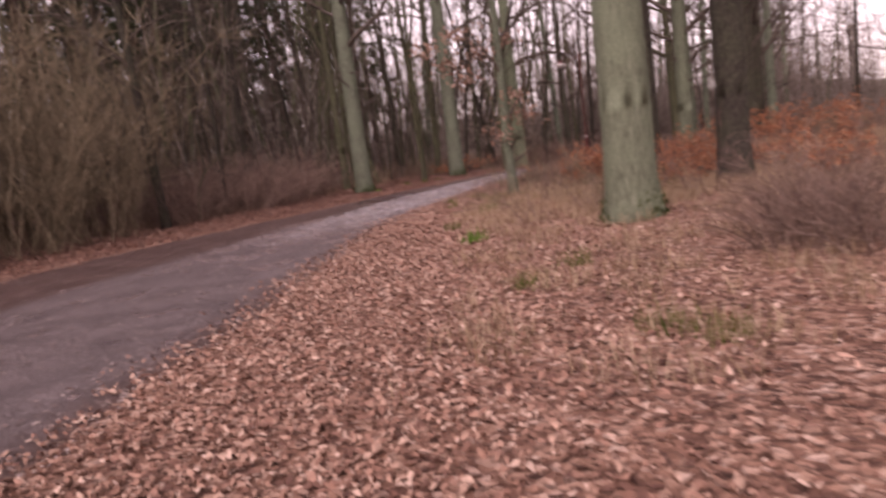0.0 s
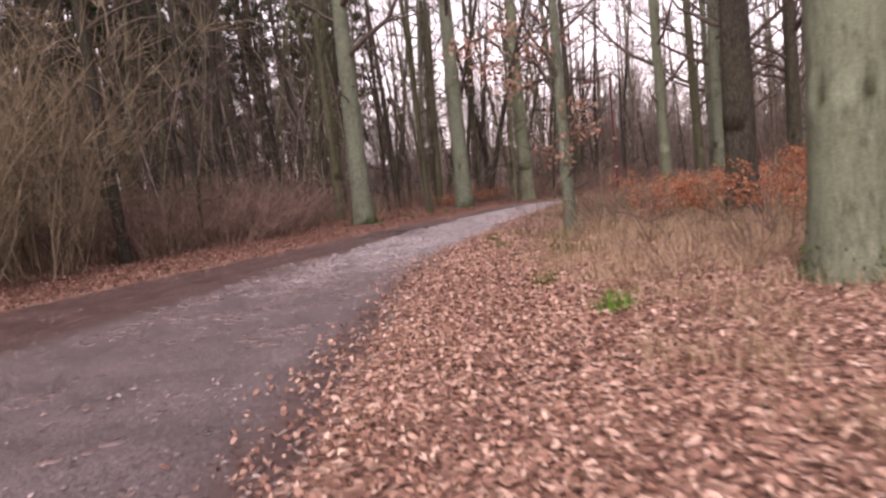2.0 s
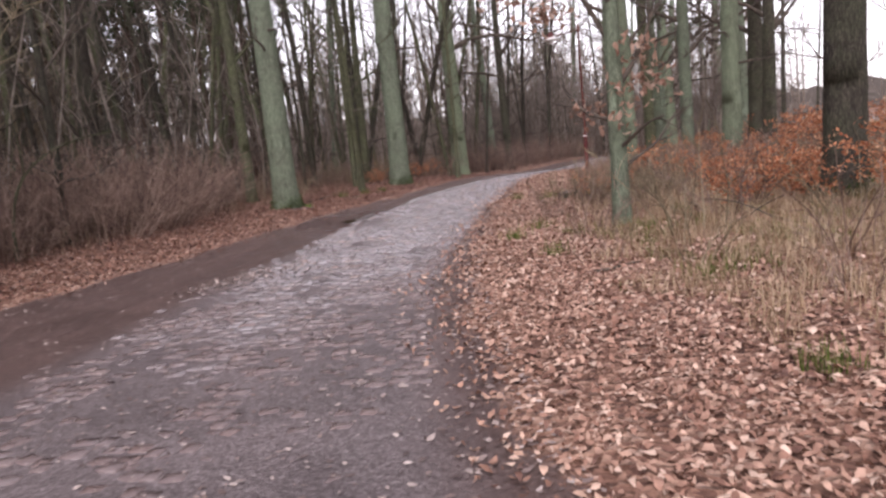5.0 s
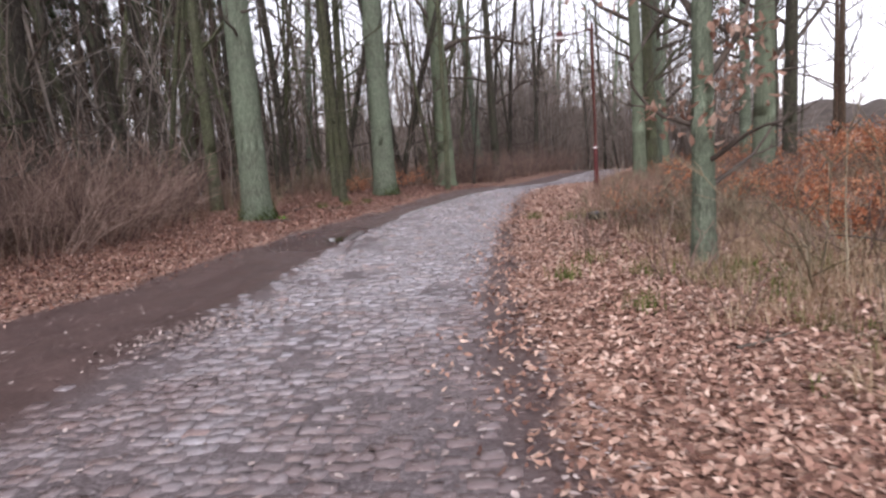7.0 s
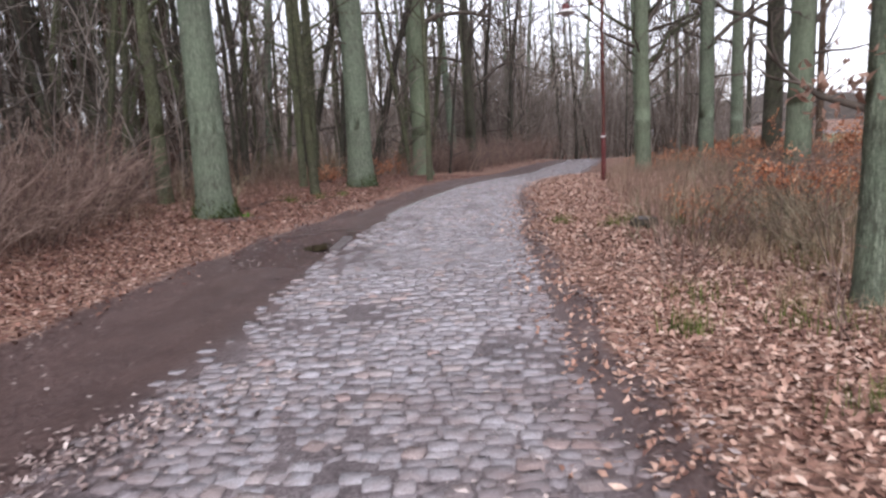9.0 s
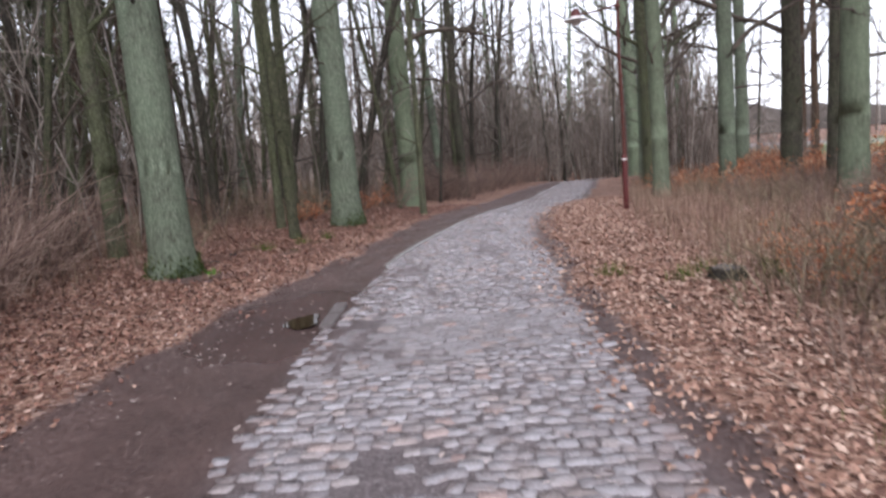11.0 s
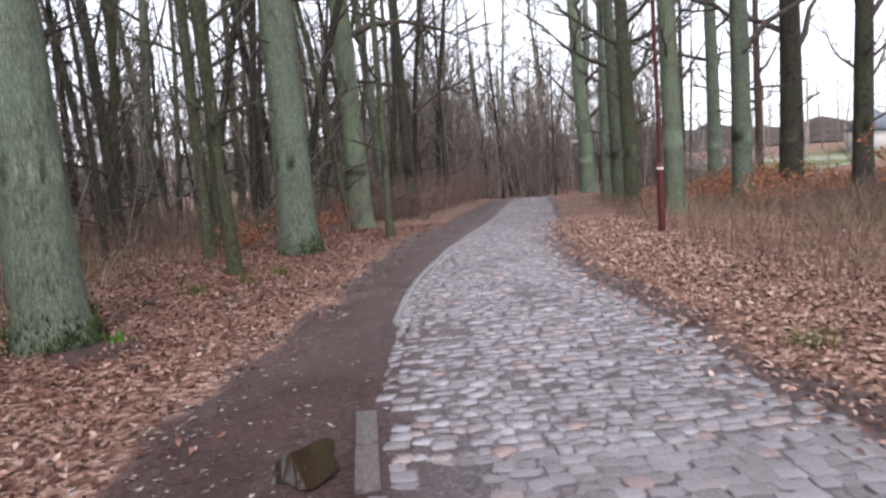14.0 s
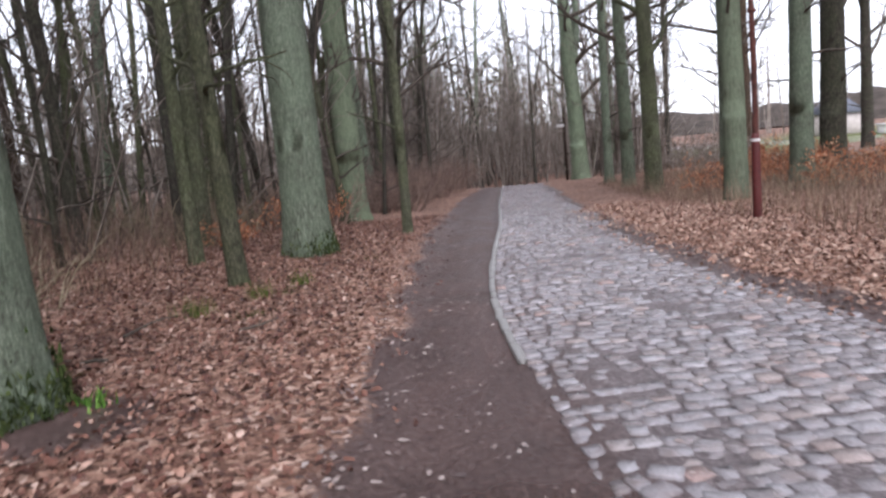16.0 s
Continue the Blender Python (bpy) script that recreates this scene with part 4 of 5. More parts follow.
def bush_parts(seed, tall, wide, stems, twigs, thin, mat, droop=0.0, flare=0.6, reach=0.38):
    """The stems and the twigs of a leafless bush."""
    rng = np.random.default_rng(seed)
    t, u = Tubes(), Tubes()
    for _ in range(stems):
        az, q = rng.uniform(0, 6.28), math.sqrt(rng.random())
        foot = np.array([math.cos(az) * q * wide * 0.5, math.sin(az) * q * wide * 0.5, -0.05])
        out = np.array([math.cos(az) * q * flare, math.sin(az) * q * flare, 1.0]) + rng.normal(size=3) * 0.15
        st = grow(rng, foot, out, tall * rng.uniform(0.55, 1.1), 4, 0.14, -droop)
        t.add(st, np.linspace(thin * 2, thin * 0.8, 5), 3, cap=False)
        for _ in range(twigs):
            s = rng.integers(1, 5)
            tw = grow(rng, st[s], away(rng, st[s] - st[s - 1], rng.uniform(0.4, 1.0)), tall * rng.uniform(0.3 * reach, reach), 2, 0.22)
            u.add(tw, np.linspace(thin, thin * 0.55, 3), 3, cap=False)
    return [("stemwork", t.mesh("stemwork", mat, False)), ("twigwork", u.mesh("twigwork", mat, False))]


def planted_set(name, label, category, group, meshes, spots, rng, low=0.85, high=1.15):
    for x, y, *s in spots:
        k = (s[0] if s else 1.0) * rng.uniform(low, high)
        ob = thing(name, label, category, group, pose(x, y, height(x, y), 0, 0, rng.uniform(0, 360)) @ Matrix.Scale(k, 4))
        for pname, data in meshes[int(rng.integers(0, len(meshes)))]:
            part(pname, data, ob)


rng = np.random.default_rng(77)
mound = [bush_parts(31 + i, 1.6, 1.7, 85, 9, 0.005, TWIG_RED, 0.1) for i in range(3)]
spots = [(-6.4, 24.6), (-5.7, 26.0), (-6.8, 26.3), (-7.6, 24.2), (-8.0, 26.0), (-5.3, 27.4), (-6.4, 28.2), (-7.9, 28.2), (-9.2, 24.9), (-9.4, 27.0), (-5.6, 29.6), (-7.2, 30.2), (-8.9, 29.6), (-10.6, 26), (-8.8, 22.6), (-7.4, 22.8, 0.8)]
planted_set("brown_bush", "dense leafless red-brown bush at the wood's edge", "bush", "brown bushes", mound, spots, rng, 0.85, 1.2)
under = [bush_parts(51 + i, 0.95, 1.8, 42, 7, 0.0055, TWIG_RED if i else TWIG_OLIVE, 0.08) for i in range(3)]
spots = []
for _ in range(75):
    x, y = rng.uniform(-16, 14), rng.uniform(26, 56)
    if 1.7 < off_left(x, y) < 13 and math.hypot(x + 3, y - 28.3) > 1.6:
        spots.append((x, y, rng.uniform(0.7, 1.4)))
for x, y in ((2.6, 21.3), (2.9, 20.6), (3.4, 21.4), (2.2, 21.9), (3.9, 22.4)):
    spots.append((x, y, rng.uniform(0.55, 0.75)))
for _ in range(70):
    x, y = rng.uniform(3.5, 16), rng.uniform(22.5, 38)
    if off_right(x, y) > (3.4 if y < 27 else 2.2):
        spots.append((x, y, rng.uniform(0.5, 0.85)))
for _ in range(60):
    x, y = rng.uniform(-9, 8), rng.uniform(27, 46)
    if 2.6 < off_left(x, y) < 9 and math.hypot(x + 3, y - 28.3) > 1.6:
        spots.append((x, y, rng.uniform(0.6, 1.2)))
planted_set("undergrowth_bush", "low leafless brown bush among dry stalks", "bush", "undergrowth", under, spots, rng)
thicket = [bush_parts(61 + i, 5.4, 2.0, 38, 30, 0.0075, TWIG_OLIVE, 0.0, 0.22, 0.2) for i in range(3)]
spots = [(x, y, rng.uniform(0.8, 1.15)) for x, y in ((-8.6, 20.2), (-9.4, 18.4), (-10.4, 20.6), (-10.2, 16.2), (-11.6, 18.2), (-11.2, 22.4), (-9.6, 22.6), (-11.4, 13.6), (-12.6, 15.6), (-12.4, 11), (-13, 20), (-13.2, 23.5), (-12.6, 26.5), (-11.4, 29.5), (-10.2, 32.2), (-14.5, 17.5), (-12.8, 8), (-13.6, 29), (-12.0, 5), (-12.5, 1.5), (-15, 21), (-15.5, 25), (-15, 13), (-14.6, 10), (-16.5, 19))]
planted_set("tall_shrub", "tall leafless olive-brown shrub beside the track", "shrub", "tall shrubs", thicket, spots, rng)
far_bush = [(6.3, 43.2), (7.6, 44.6), (9.3, 46.4), (11.2, 48.4), (13.6, 52.4), (5.2, 42.9)]
planted_set("rounded_bush", "rounded leafless purple-brown bush beside the far track", "bush", "far bushes", mound, far_bush, rng, 0.8, 1.0)

verge_bush = [(3.3, 8.9, 0.5), (3.75, 9.2, 0.6), (3.8, 8.5, 0.5)]
planted_set("brown_bush", "leafless brown bush standing in leaf litter", "bush", "brown bushes", mound, verge_bush, rng, 0.95, 1.1)

# pale arching sapling at the edge of the thicket
ob = thing("arching_sapling", "pale bent sapling arching over the brown bushes", "sapling", m=pose(-7.0, 22.6, height(-7.0, 22.6)))
t = Tubes()
h = np.linspace(0, 1, 12)
bow = np.column_stack([0.1 * h + 1.5 * h ** 3, 0.5 * h ** 3, 2.7 * h - 0.75 * h ** 3])
t.add(bow, np.linspace(0.035, 0.012, 12), 6)
t.add(grow(rng, bow[6], (0.15, 0, 1), 1.0, 4, 0.1), np.linspace(0.018, 0.008, 5), 4)
part("stem", t.mesh("stem", BARK_GREEN), ob)

# orange beech scrub that keeps its dead leaves


def beech_scrub(seed, tall, wide, leaves):
    rng = np.random.default_rng(seed)
    t, pts = Tubes(), []
    for _ in range(11):
        az = rng.uniform(0, 6.28)
        st = grow(rng, (math.cos(az) * 0.15, math.sin(az) * 0.15, -0.05), (math.cos(az) * 0.8 * wide, math.sin(az) * 0.8 * wide, 1.0), tall * rng.uniform(0.7, 1.15), 5, 0.15)
        t.add(st, np.linspace(0.012, 0.005, 6), 4)
        for _ in range(6):
            s = rng.integers(2, 6)
            d = away(rng, st[s] - st[s - 1], 1.0)
            d[2] = abs(d[2]) * 0.3
            tw = grow(rng, st[s], d, rng.uniform(0.2, 0.5), 4, 0.15)
            t.add(tw, np.linspace(0.005, 0.003, 5), 3)
            pts.append(tw)
    pts = np.concatenate(pts)
    c = pts[rng.integers(0, len(pts), leaves)] + rng.normal(size=(leaves, 3)) * 0.045
    v, f = leaf_cloud(c, 0.075, rng, 0.7, 0.18)
    return [("stemwork", t.mesh("stemwork", TWIG)), ("leaves", np_mesh("leaves", v, f, BEECH_LEAF))]


scrub = [beech_scrub(81, 1.15, 0.9, 850), beech_scrub(82, 1.0, 1.1, 700), beech_scrub(83, 1.35, 0.8, 950)]
spots = [(3.4, 19.0, 0.75), (4.1, 18.4, 0.75), (4.4, 17.3, 0.7), (5.0, 16.6, 0.75), (3.9, 19.9, 0.7), (4.3, 22.6, 0.7), (4.3, 21.3, 0.55), (5.8, 19.6, 0.51), (5.9, 21.4, 0.51), (6.6, 20.4, 0.48), (4.9, 22.2, 0.41), (2.6, 22.2, 0.41), (3.2, 22.9, 0.48), (5.4, 23.8, 0.41), (6.4, 23.4, 0.48), (6.9, 22.2, 0.54), (7.4, 24.5, 0.68), (4.6, 15.9, 0.61), (5.4, 17.2, 0.68), (6.4, 16.4, 0.68), (6.2, 13.8, 0.68), (7.2, 15.2, 0.68), (7.0, 12.2, 0.61), (5.9, 11.0, 0.54), (8.0, 17.6, 0.68), (8.4, 13.2, 0.68), (7.6, 19.3, 0.68), (10.0, 31.4, 0.8), (11.5, 33.0, 0.8), (12.3, 31.2, 0.91), (10.4, 28.3, 0.91), (11.6, 26.4, 1.0), (13.4, 29.8, 1.0), (12.6, 34.4, 0.8), (13.0, 36.6, 0.69), (15.4, 31.4, 1.0), (14.0, 27.2, 1.0), (9.4, 24.6, 1.0), (1.3, 35.6, 0.65), (-0.2, 34.9, 0.6), (3.6, 41.6, 0.42), (10.8, 32.7, 0.8), (11.6, 33.6, 0.9), (12.9, 32.4, 0.8), (14.6, 34.6, 0.9), (15.4, 35.6, 0.85), (11.3, 34.8, 0.8), (16.4, 37.4, 0.9), (17.6, 38.2, 0.8), (9.2, 33.5, 0.75), (8.9, 30.6, 0.55), (13.9, 35.6, 0.85)]
planted_set("beech_scrub", "low beech scrub full of orange dead leaves", "shrub", "orange beech scrub", scrub, spots, rng, 0.9, 1.15)

# bare thin shrubs in the verge
verge = [bush_parts(91 + i, 0.95, 0.5, 9, 7, 0.0045, TWIG_RED if i else TWIG_OLIVE) for i in range(3)]
spots = [(1.0, 18.6, 0.7), (0.9, 20.4, 0.7), (1.3, 20.9, 0.8), (2.4, 19.6, 0.7), (2.6, 18.3, 0.8), (1.75, 17.5, 1.05), (3.2, 17.0, 0.8), (3.0, 18.6, 0.8), (2.9, 22.3, 0.6), (3.6, 15.2), (3.0, 14.4), (4.2, 13.6), (4.6, 11.5), (4.9, 10.2), (3.9, 9.6), (5.4, 9.0), (4.7, 8.2), (2.1, 15.6), (1.0, 16.2, 0.7), (4.0, 23.4, 0.8), (4.7, 24.4, 0.8), (1.2, 14.6, 0.6), (2.4, 13.6, 0.7), (0.6, 17.2, 0.7), (1.4, 12.9, 0.6)]
planted_set("bare_shrub", "thin leafless shrub in dry grass", "shrub", "bare shrubs", verge, spots, rng, 0.8, 1.25)

# ---------------------------------------------------------------- grass and litter


def field(count, box, keep, rng):
    x, y = rng.uniform(box[0], box[1], count), rng.uniform(box[2], box[3], count)
    ok = keep(x, y)
    x, y = x[ok], y[ok]
    return np.column_stack([x, y, terrain(x, y) - 0.01])


rng = np.random.default_rng(8)
vright = lambda x, y: (x - leaf_right(y)) * across(y)
vleft = lambda x, y: (leaf_left(y) - x) * across(y)
p = field(90000, (0, 22, 19.5, 42), lambda x, y: (vright(x, y) > 1.3 + 0.35 * waves(x, y, 2.5, 21)) & (rng.random(len(x)) < np.clip(1.25 - vright(x, y) / 14, 0.1, 1) * step(19.5, 23.5, y)), rng)
v, f = blades(len(p), p, np.clip(0.48 + 0.42 * waves(p[:, 0], p[:, 1], 1.7, 51), 0.15, 0.9), 0.0034, rng, 0.5, 3)
tagged(new("brown_stalks", np_mesh("brown_stalks", v, f, STALK)), "dense dry red-brown stalks beside the road", "dry stalks", kind="stuff")
under = lambda x, y: vleft(x, y) - 2.7 - 0.7 * waves(x, y, 2.2, 27)
p = field(230000, (-22, 8, 9, 52), lambda x, y: (under(x, y) > 0) & (rng.random(len(x)) < np.clip(0.75 - under(x, y) / 14, 0, 1) * (0.12 + 0.5 * (waves(x, y, 1.4, 28) > 0.05))), rng)
v, f = blades(len(p), p, np.clip(0.75 + 0.4 * waves(p[:, 0], p[:, 1], 1.9, 29), 0.2, 1.2), 0.0042, rng, 0.95, 3)
tagged(new("undergrowth", np_mesh("undergrowth", v, f, DRY_UNDER)), "tangled dry brown undergrowth between the trees", "undergrowth", kind="stuff")
p = field(85000, (-1, 12, 6, 26), lambda x, y: (vright(x, y) > 2.0 + 0.7 * waves(x, y, 2.0, 22)) & (waves(x, y, 1.3, 23) + 0.5 * waves(x, y, 0.5, 24) > 0.14 - 0.3 * step(10, 15, y)) & (np.hypot(x - 2.65, y - 12.2) > 0.5), rng)
v, f = blades(len(p), p, 0.25, 0.005, rng, 0.8)
tagged(new("dry_grass", np_mesh("dry_grass", v, f, STRAW)), "tufts of straw-coloured dry grass in the verge", "grass", kind="stuff")

near_oak = lambda x, y: vright(x, y) > 1.5 + 0.6 * waves(x, y, 1.8, 33)
p = field(36000, (0.2, 6.5, 13, 22), lambda x, y: near_oak(x, y) & (waves(x, y, 0.9, 34) > -0.12) & (np.hypot(x - 2.65, y - 12.2) > 0.5), rng)
v, f = blades(len(p), p, 0.2, 0.0045, rng, 0.9)
tagged(new("dry_grass", np_mesh("dry_grass", v, f, STRAW)), "thin straw-coloured grass round the young oak", "grass", kind="stuff")
p = field(16000, (0.1, 5.5, 15.5, 21.5), lambda x, y: near_oak(x, y) & (waves(x, y, 1.1, 35) > 0.16), rng)
v, f = blades(len(p), p, 0.13, 0.0045, rng, 0.8)
tagged(new("green_grass", np_mesh("green_grass", v, f, GRASS)), "patches of short green grass round the young oak", "grass", kind="stuff")


def tuft(x, y, size, mat, label, count=90, tall=0.2, wide=0.004):
    r = np.random.default_rng(int(abs(x * 131 + y * 977)))
    q = r.normal(size=(count, 2)) * size * 0.5
    pl = np.column_stack([q, np.full(count, -0.01)])
    v, f = blades(count, pl, tall, wide, r, 0.6)
    thing("grass_tuft", label, "grass", "grass tufts", pose(x, y, height(x, y)), np_mesh("grass_tuft", v, f, mat))["kind"] = "stuff"


for x, y, s in ((1.39, 9.38, 0.2), (0.84, 8.72, 0.14), (1.53, 6.94, 0.24), (1.75, 6.7, 0.24), (0.77, 19.93, 0.3), (0.95, 18.95, 0.35), (1.24, 18.27, 0.35), (0.22, 17.76, 0.2), (-1.57, 30.1, 0.16), (-0.89, 30.56, 0.14), (-0.35, 30.9, 0.14), (2.5, 23.66, 0.2), (1.5, 18.5, 0.25), (2.1, 18.0, 0.25), (0.2, 19.2, 0.15), (1.15, 17.4, 0.2), (2.15, 23.55, 0.16), (2.7, 22.9, 0.15), (1.75, 24.3, 0.16), (3.0, 23.3, 0.14), (0.9, 15.8, 0.2), (0.2, 13.6, 0.16), (1.9, 16.4, 0.25), (2.6, 17.2, 0.3)):
    tuft(x, y, s, GRASS, "small tuft of fresh green grass in leaf litter")
for x, y, s in ((-1.2, 29.8, 0.2), (-0.6, 30.6, 0.15), (-1.5, 30.6, 0.2), (0.9, 32.0, 0.2)):
    tuft(x, y, s, MOSS, "small mossy green patch in leaf litter", 120, 0.06)

tuft(0.5, 11.9, 0.16, BRIGHT, "bright green grass tuft in brown leaf litter", 130, 0.2, 0.006)
tuft(-2.46, 28.1, 0.1, BRIGHT, "small bright green plant at the foot of an oak", 45, 0.1, 0.013)

# bare soil round the foot of the thick oak lies under thin moss
dens_r = lambda x, y: step(-0.75, 0.85, vright(x, y) + 0.25 * waves(x, y, 1.1, 31)) * (1 - 0.75 * step(1.5, 4.5, vright(x, y)))
dens_l = lambda x, y: step(-0.45, 0.8, vleft(x, y) + 0.25 * waves(x, y, 1.1, 32)) * (1 - 0.7 * step(2.5, 6, vleft(x, y)))
clear = lambda x, y: np.minimum(np.hypot(x + 2.75, y - 27.85) / 0.45, 1) ** 2
p = field(330000, (-3, 9, 2.5, 36), lambda x, y: rng.random(len(x)) < dens_r(x, y) * np.clip(1.25 - vright(x, y) / 6.5, 0, 1), rng)
p[:, 2] += 0.012 + rng.uniform(0, 0.03, len(p))
v, f = leaf_cloud(p, 0.06, rng, 0.3, 0.2)
tagged(new("leaf_litter", np_mesh("leaf_litter", v, f, LITTER)), "thick brown oak and beech leaf litter on the verge", "leaves", kind="stuff")
p = field(240000, (-12, 7, 14, 39), lambda x, y: (rng.random(len(x)) < dens_l(x, y) * np.clip(1.2 - vleft(x, y) / 8, 0, 1) * clear(x, y)), rng)
p[:, 2] += 0.012 + rng.uniform(0, 0.03, len(p))
v, f = leaf_cloud(p, 0.06, rng, 0.3, 0.2)
tagged(new("leaf_litter", np_mesh("leaf_litter", v, f, LITTER_DARK)), "thick red-brown leaf litter under the oaks", "leaves", kind="stuff")
p = field(220000, (-11, 11, 3, 40), lambda x, y: (vright(x, y) < 0.1) & (vleft(x, y) < 0.1) & (rng.random(len(x)) < 0.014 + 0.5 * (1 - step(13, 20, y)) * (0.55 + waves(x, y, 1.2, 61)) + 0.6 * np.exp(vleft(x, y) / 0.5) + 0.65 * np.exp(vright(x, y) / 0.45) * (0.35 + 0.65 * (1 - step(17, 24, y)))), rng)
p[:, 2] += 0.02
v, f = leaf_cloud(p, 0.05 * rng.uniform(0.35, 1.2, len(p)), rng, 0.08, 0.06)
tagged(new("trodden_leaves", np_mesh("trodden_leaves", v, f, LITTER_WET)), "wet trodden leaves scattered on the road", "leaves", kind="stuff")

q = rng.normal(size=(420, 2)) * (0.42, 0.2)
p = np.column_stack([-3.2 + q[:, 0] * 0.75 + q[:, 1] * 0.66, 19.0 + q[:, 0] * 0.66 - q[:, 1] * 0.75, np.zeros(420)])
p[:, 2] = terrain(p[:, 0], p[:, 1]) + 0.018 + rng.uniform(0, 0.015, 420)
v, f = leaf_cloud(p, 0.055, rng, 0.2, 0.14)
tagged(new("leaf_heap", np_mesh("leaf_heap", v, f, LITTER_WET)), "small drift of pale wet leaves on the cobbles", "leaves", kind="stuff")

# fallen sticks
for x, y, turn, ln in ((2.0, 17.6, 20, 1.4), (2.9, 17.2, 130, 1.2), (1.3, 22.6, 80, 0.5), (-2.2, 29.6, 40, 0.6), (-2.35, 28.9, 150, 0.5), (0.2, 16.6, 10, 0.5), (-1.4, 29.2, 15, 0.35), (0.9, 10.4, 60, 0.5)):
    t = Tubes()
    t.add(grow(rng, (0, 0, 0.03), (1, 0, 0.06), ln, 6, 0.1), np.linspace(0.014, 0.005, 7), 5)
    t.add(grow(rng, (ln * 0.5, 0, 0.05), (0.8, 0.5, 0.15), ln * 0.35, 3, 0.1), np.linspace(0.007, 0.003, 4), 4)
    thing("fallen_stick", "dark fallen stick lying on leaf litter", "stick", "fallen sticks", pose(x, y, height(x, y), 0, 0, turn), t.mesh("fallen_stick", TWIG))

# ---------------------------------------------------------------- stump
ob = thing("tree_stump", "low dark sawn tree stump in leaf litter", "stump", m=pose(2.42, 23.25, height(2.42, 23.25)) @ Matrix.Scale(0.88, 4))
r = np.random.default_rng(3)
a = np.arange(26) * 2 * np.pi / 26
wob = 1 + 0.05 * r.normal(size=26)
v = [np.column_stack([np.cos(a) * wob * q, np.sin(a) * wob * q, np.full(26, z) + 0.006 * r.normal(size=26)]) for q, z in ((0.23, -0.05), (0.2, 0.05), (0.185, 0.12), (0.17, 0.135))]
f = [(j * 26 + i, j * 26 + (i + 1) % 26, (j + 1) * 26 + (i + 1) % 26, (j + 1) * 26 + i) for j in range(3) for i in range(26)]
part("bark", np_mesh("bark", np.concatenate(v), f, BARK_DARK, True), ob)
top = np.vstack([v[3] * (0.985, 0.985, 1) + (0, 0, 0.001), [[0, 0, 0.14]]])
part("cut_face", np_mesh("cut_face", top, [(26, i, (i + 1) % 26) for i in range(26)], CUT_WOOD, True), ob, "grey weathered sawn face")

# ---------------------------------------------------------------- house beyond the meadow


def slab(name, corners, parent, mat, label=""):
    """A solid from eight corners: four below, four above."""
    f = [(0, 3, 2, 1), (4, 5, 6, 7), (0, 1, 5, 4), (1, 2, 6, 5), (2, 3, 7, 6), (3, 0, 4, 7)]
    return part(name, np_mesh(name, corners, f, mat), parent, label)


def box_corners(x0, x1, y0, y1, z0, z1):
    return [(x0, y0, z0), (x1, y0, z0), (x1, y1, z0), (x0, y1, z0), (x0, y0, z1), (x1, y0, z1), (x1, y1, z1), (x0, y1, z1)]


HOUSE_WALL = plain_material("rough_render", [(0.3, (0.42, 0.37, 0.34)), (0.7, (0.55, 0.5, 0.47))], 3)
HOUSE_ROOF = plain_material("slate_roof", [(0.3, (0.12, 0.13, 0.16)), (0.7, (0.2, 0.21, 0.25))], 3)
WINDOW = plain_material("dark_pane", [(0.3, (0.03, 0.03, 0.035)), (0.7, (0.06, 0.06, 0.07))], 3, 0.2, 0.5)
house = thing("house", "small pale house with a slate roof beyond the meadow", "house", m=pose(83, 77, height(83, 77), 0, 0, 40))
slab("wall", box_corners(-3.5, 3.5, -2.5, 2.5, -0.4, 2.6), house, HOUSE_WALL)
v = [(-3.9, -2.9, 2.5), (3.9, -2.9, 2.5), (3.9, 2.9, 2.5), (-3.9, 2.9, 2.5), (-3.9, 0, 4.9), (3.9, 0, 4.9)]
part("roof", np_mesh("roof", v, [(0, 1, 5), (0, 5, 4), (2, 3, 4), (2, 4, 5), (1, 2, 5), (3, 0, 4), (0, 3, 2), (0, 2, 1)], HOUSE_ROOF), house)
for wx in (-2.0, 1.6):
    slab("window", box_corners(wx - 0.5, wx + 0.5, -2.53, -2.45, 0.9, 2.0), house, WINDOW)
slab("door", box_corners(-0.45, 0.45, -2.54, -2.45, -0.1, 1.9), house, WINDOW)
shed = thing("shed", "low whitish shed on the meadow before the house", "shed", m=pose(79, 68, height(79, 68), 0, 0, 35))
slab("wall", box_corners(-2, 2, -1.2, 1.2, -0.4, 0.9), shed, PALE)
slab("roof", box_corners(-2.2, 2.2, -1.4, 1.4, 0.9, 1.05), shed, PALE)

# ---------------------------------------------------------------- lamp post
LAMP = (5.45, 29.7)
lamp = thing("street_lamp", "old rusty red lamp post with a pale shade", "street lamp", m=pose(*LAMP, height(*LAMP)))


def turned(profile, sides=20):
    """A mesh turned about z from rows of (radius, height)."""
    a = np.arange(sides) * 2 * np.pi / sides
    v = np.concatenate([np.column_stack([np.cos(a) * q, np.sin(a) * q, np.full(sides, z)]) for q, z in profile])
    f = [(j * sides + i, j * sides + (i + 1) % sides, (j + 1) * sides + (i + 1) % sides, (j + 1) * sides + i) for j in range(len(profile) - 1) for i in range(sides)]
    return v, f


def turned_part(name, profile, mat, parent, label="", at=(0, 0, 0)):
    v, f = turned(profile)
    me = np_mesh(name, v + np.array(at), f, mat, True)
    return part(name, me, parent, label)


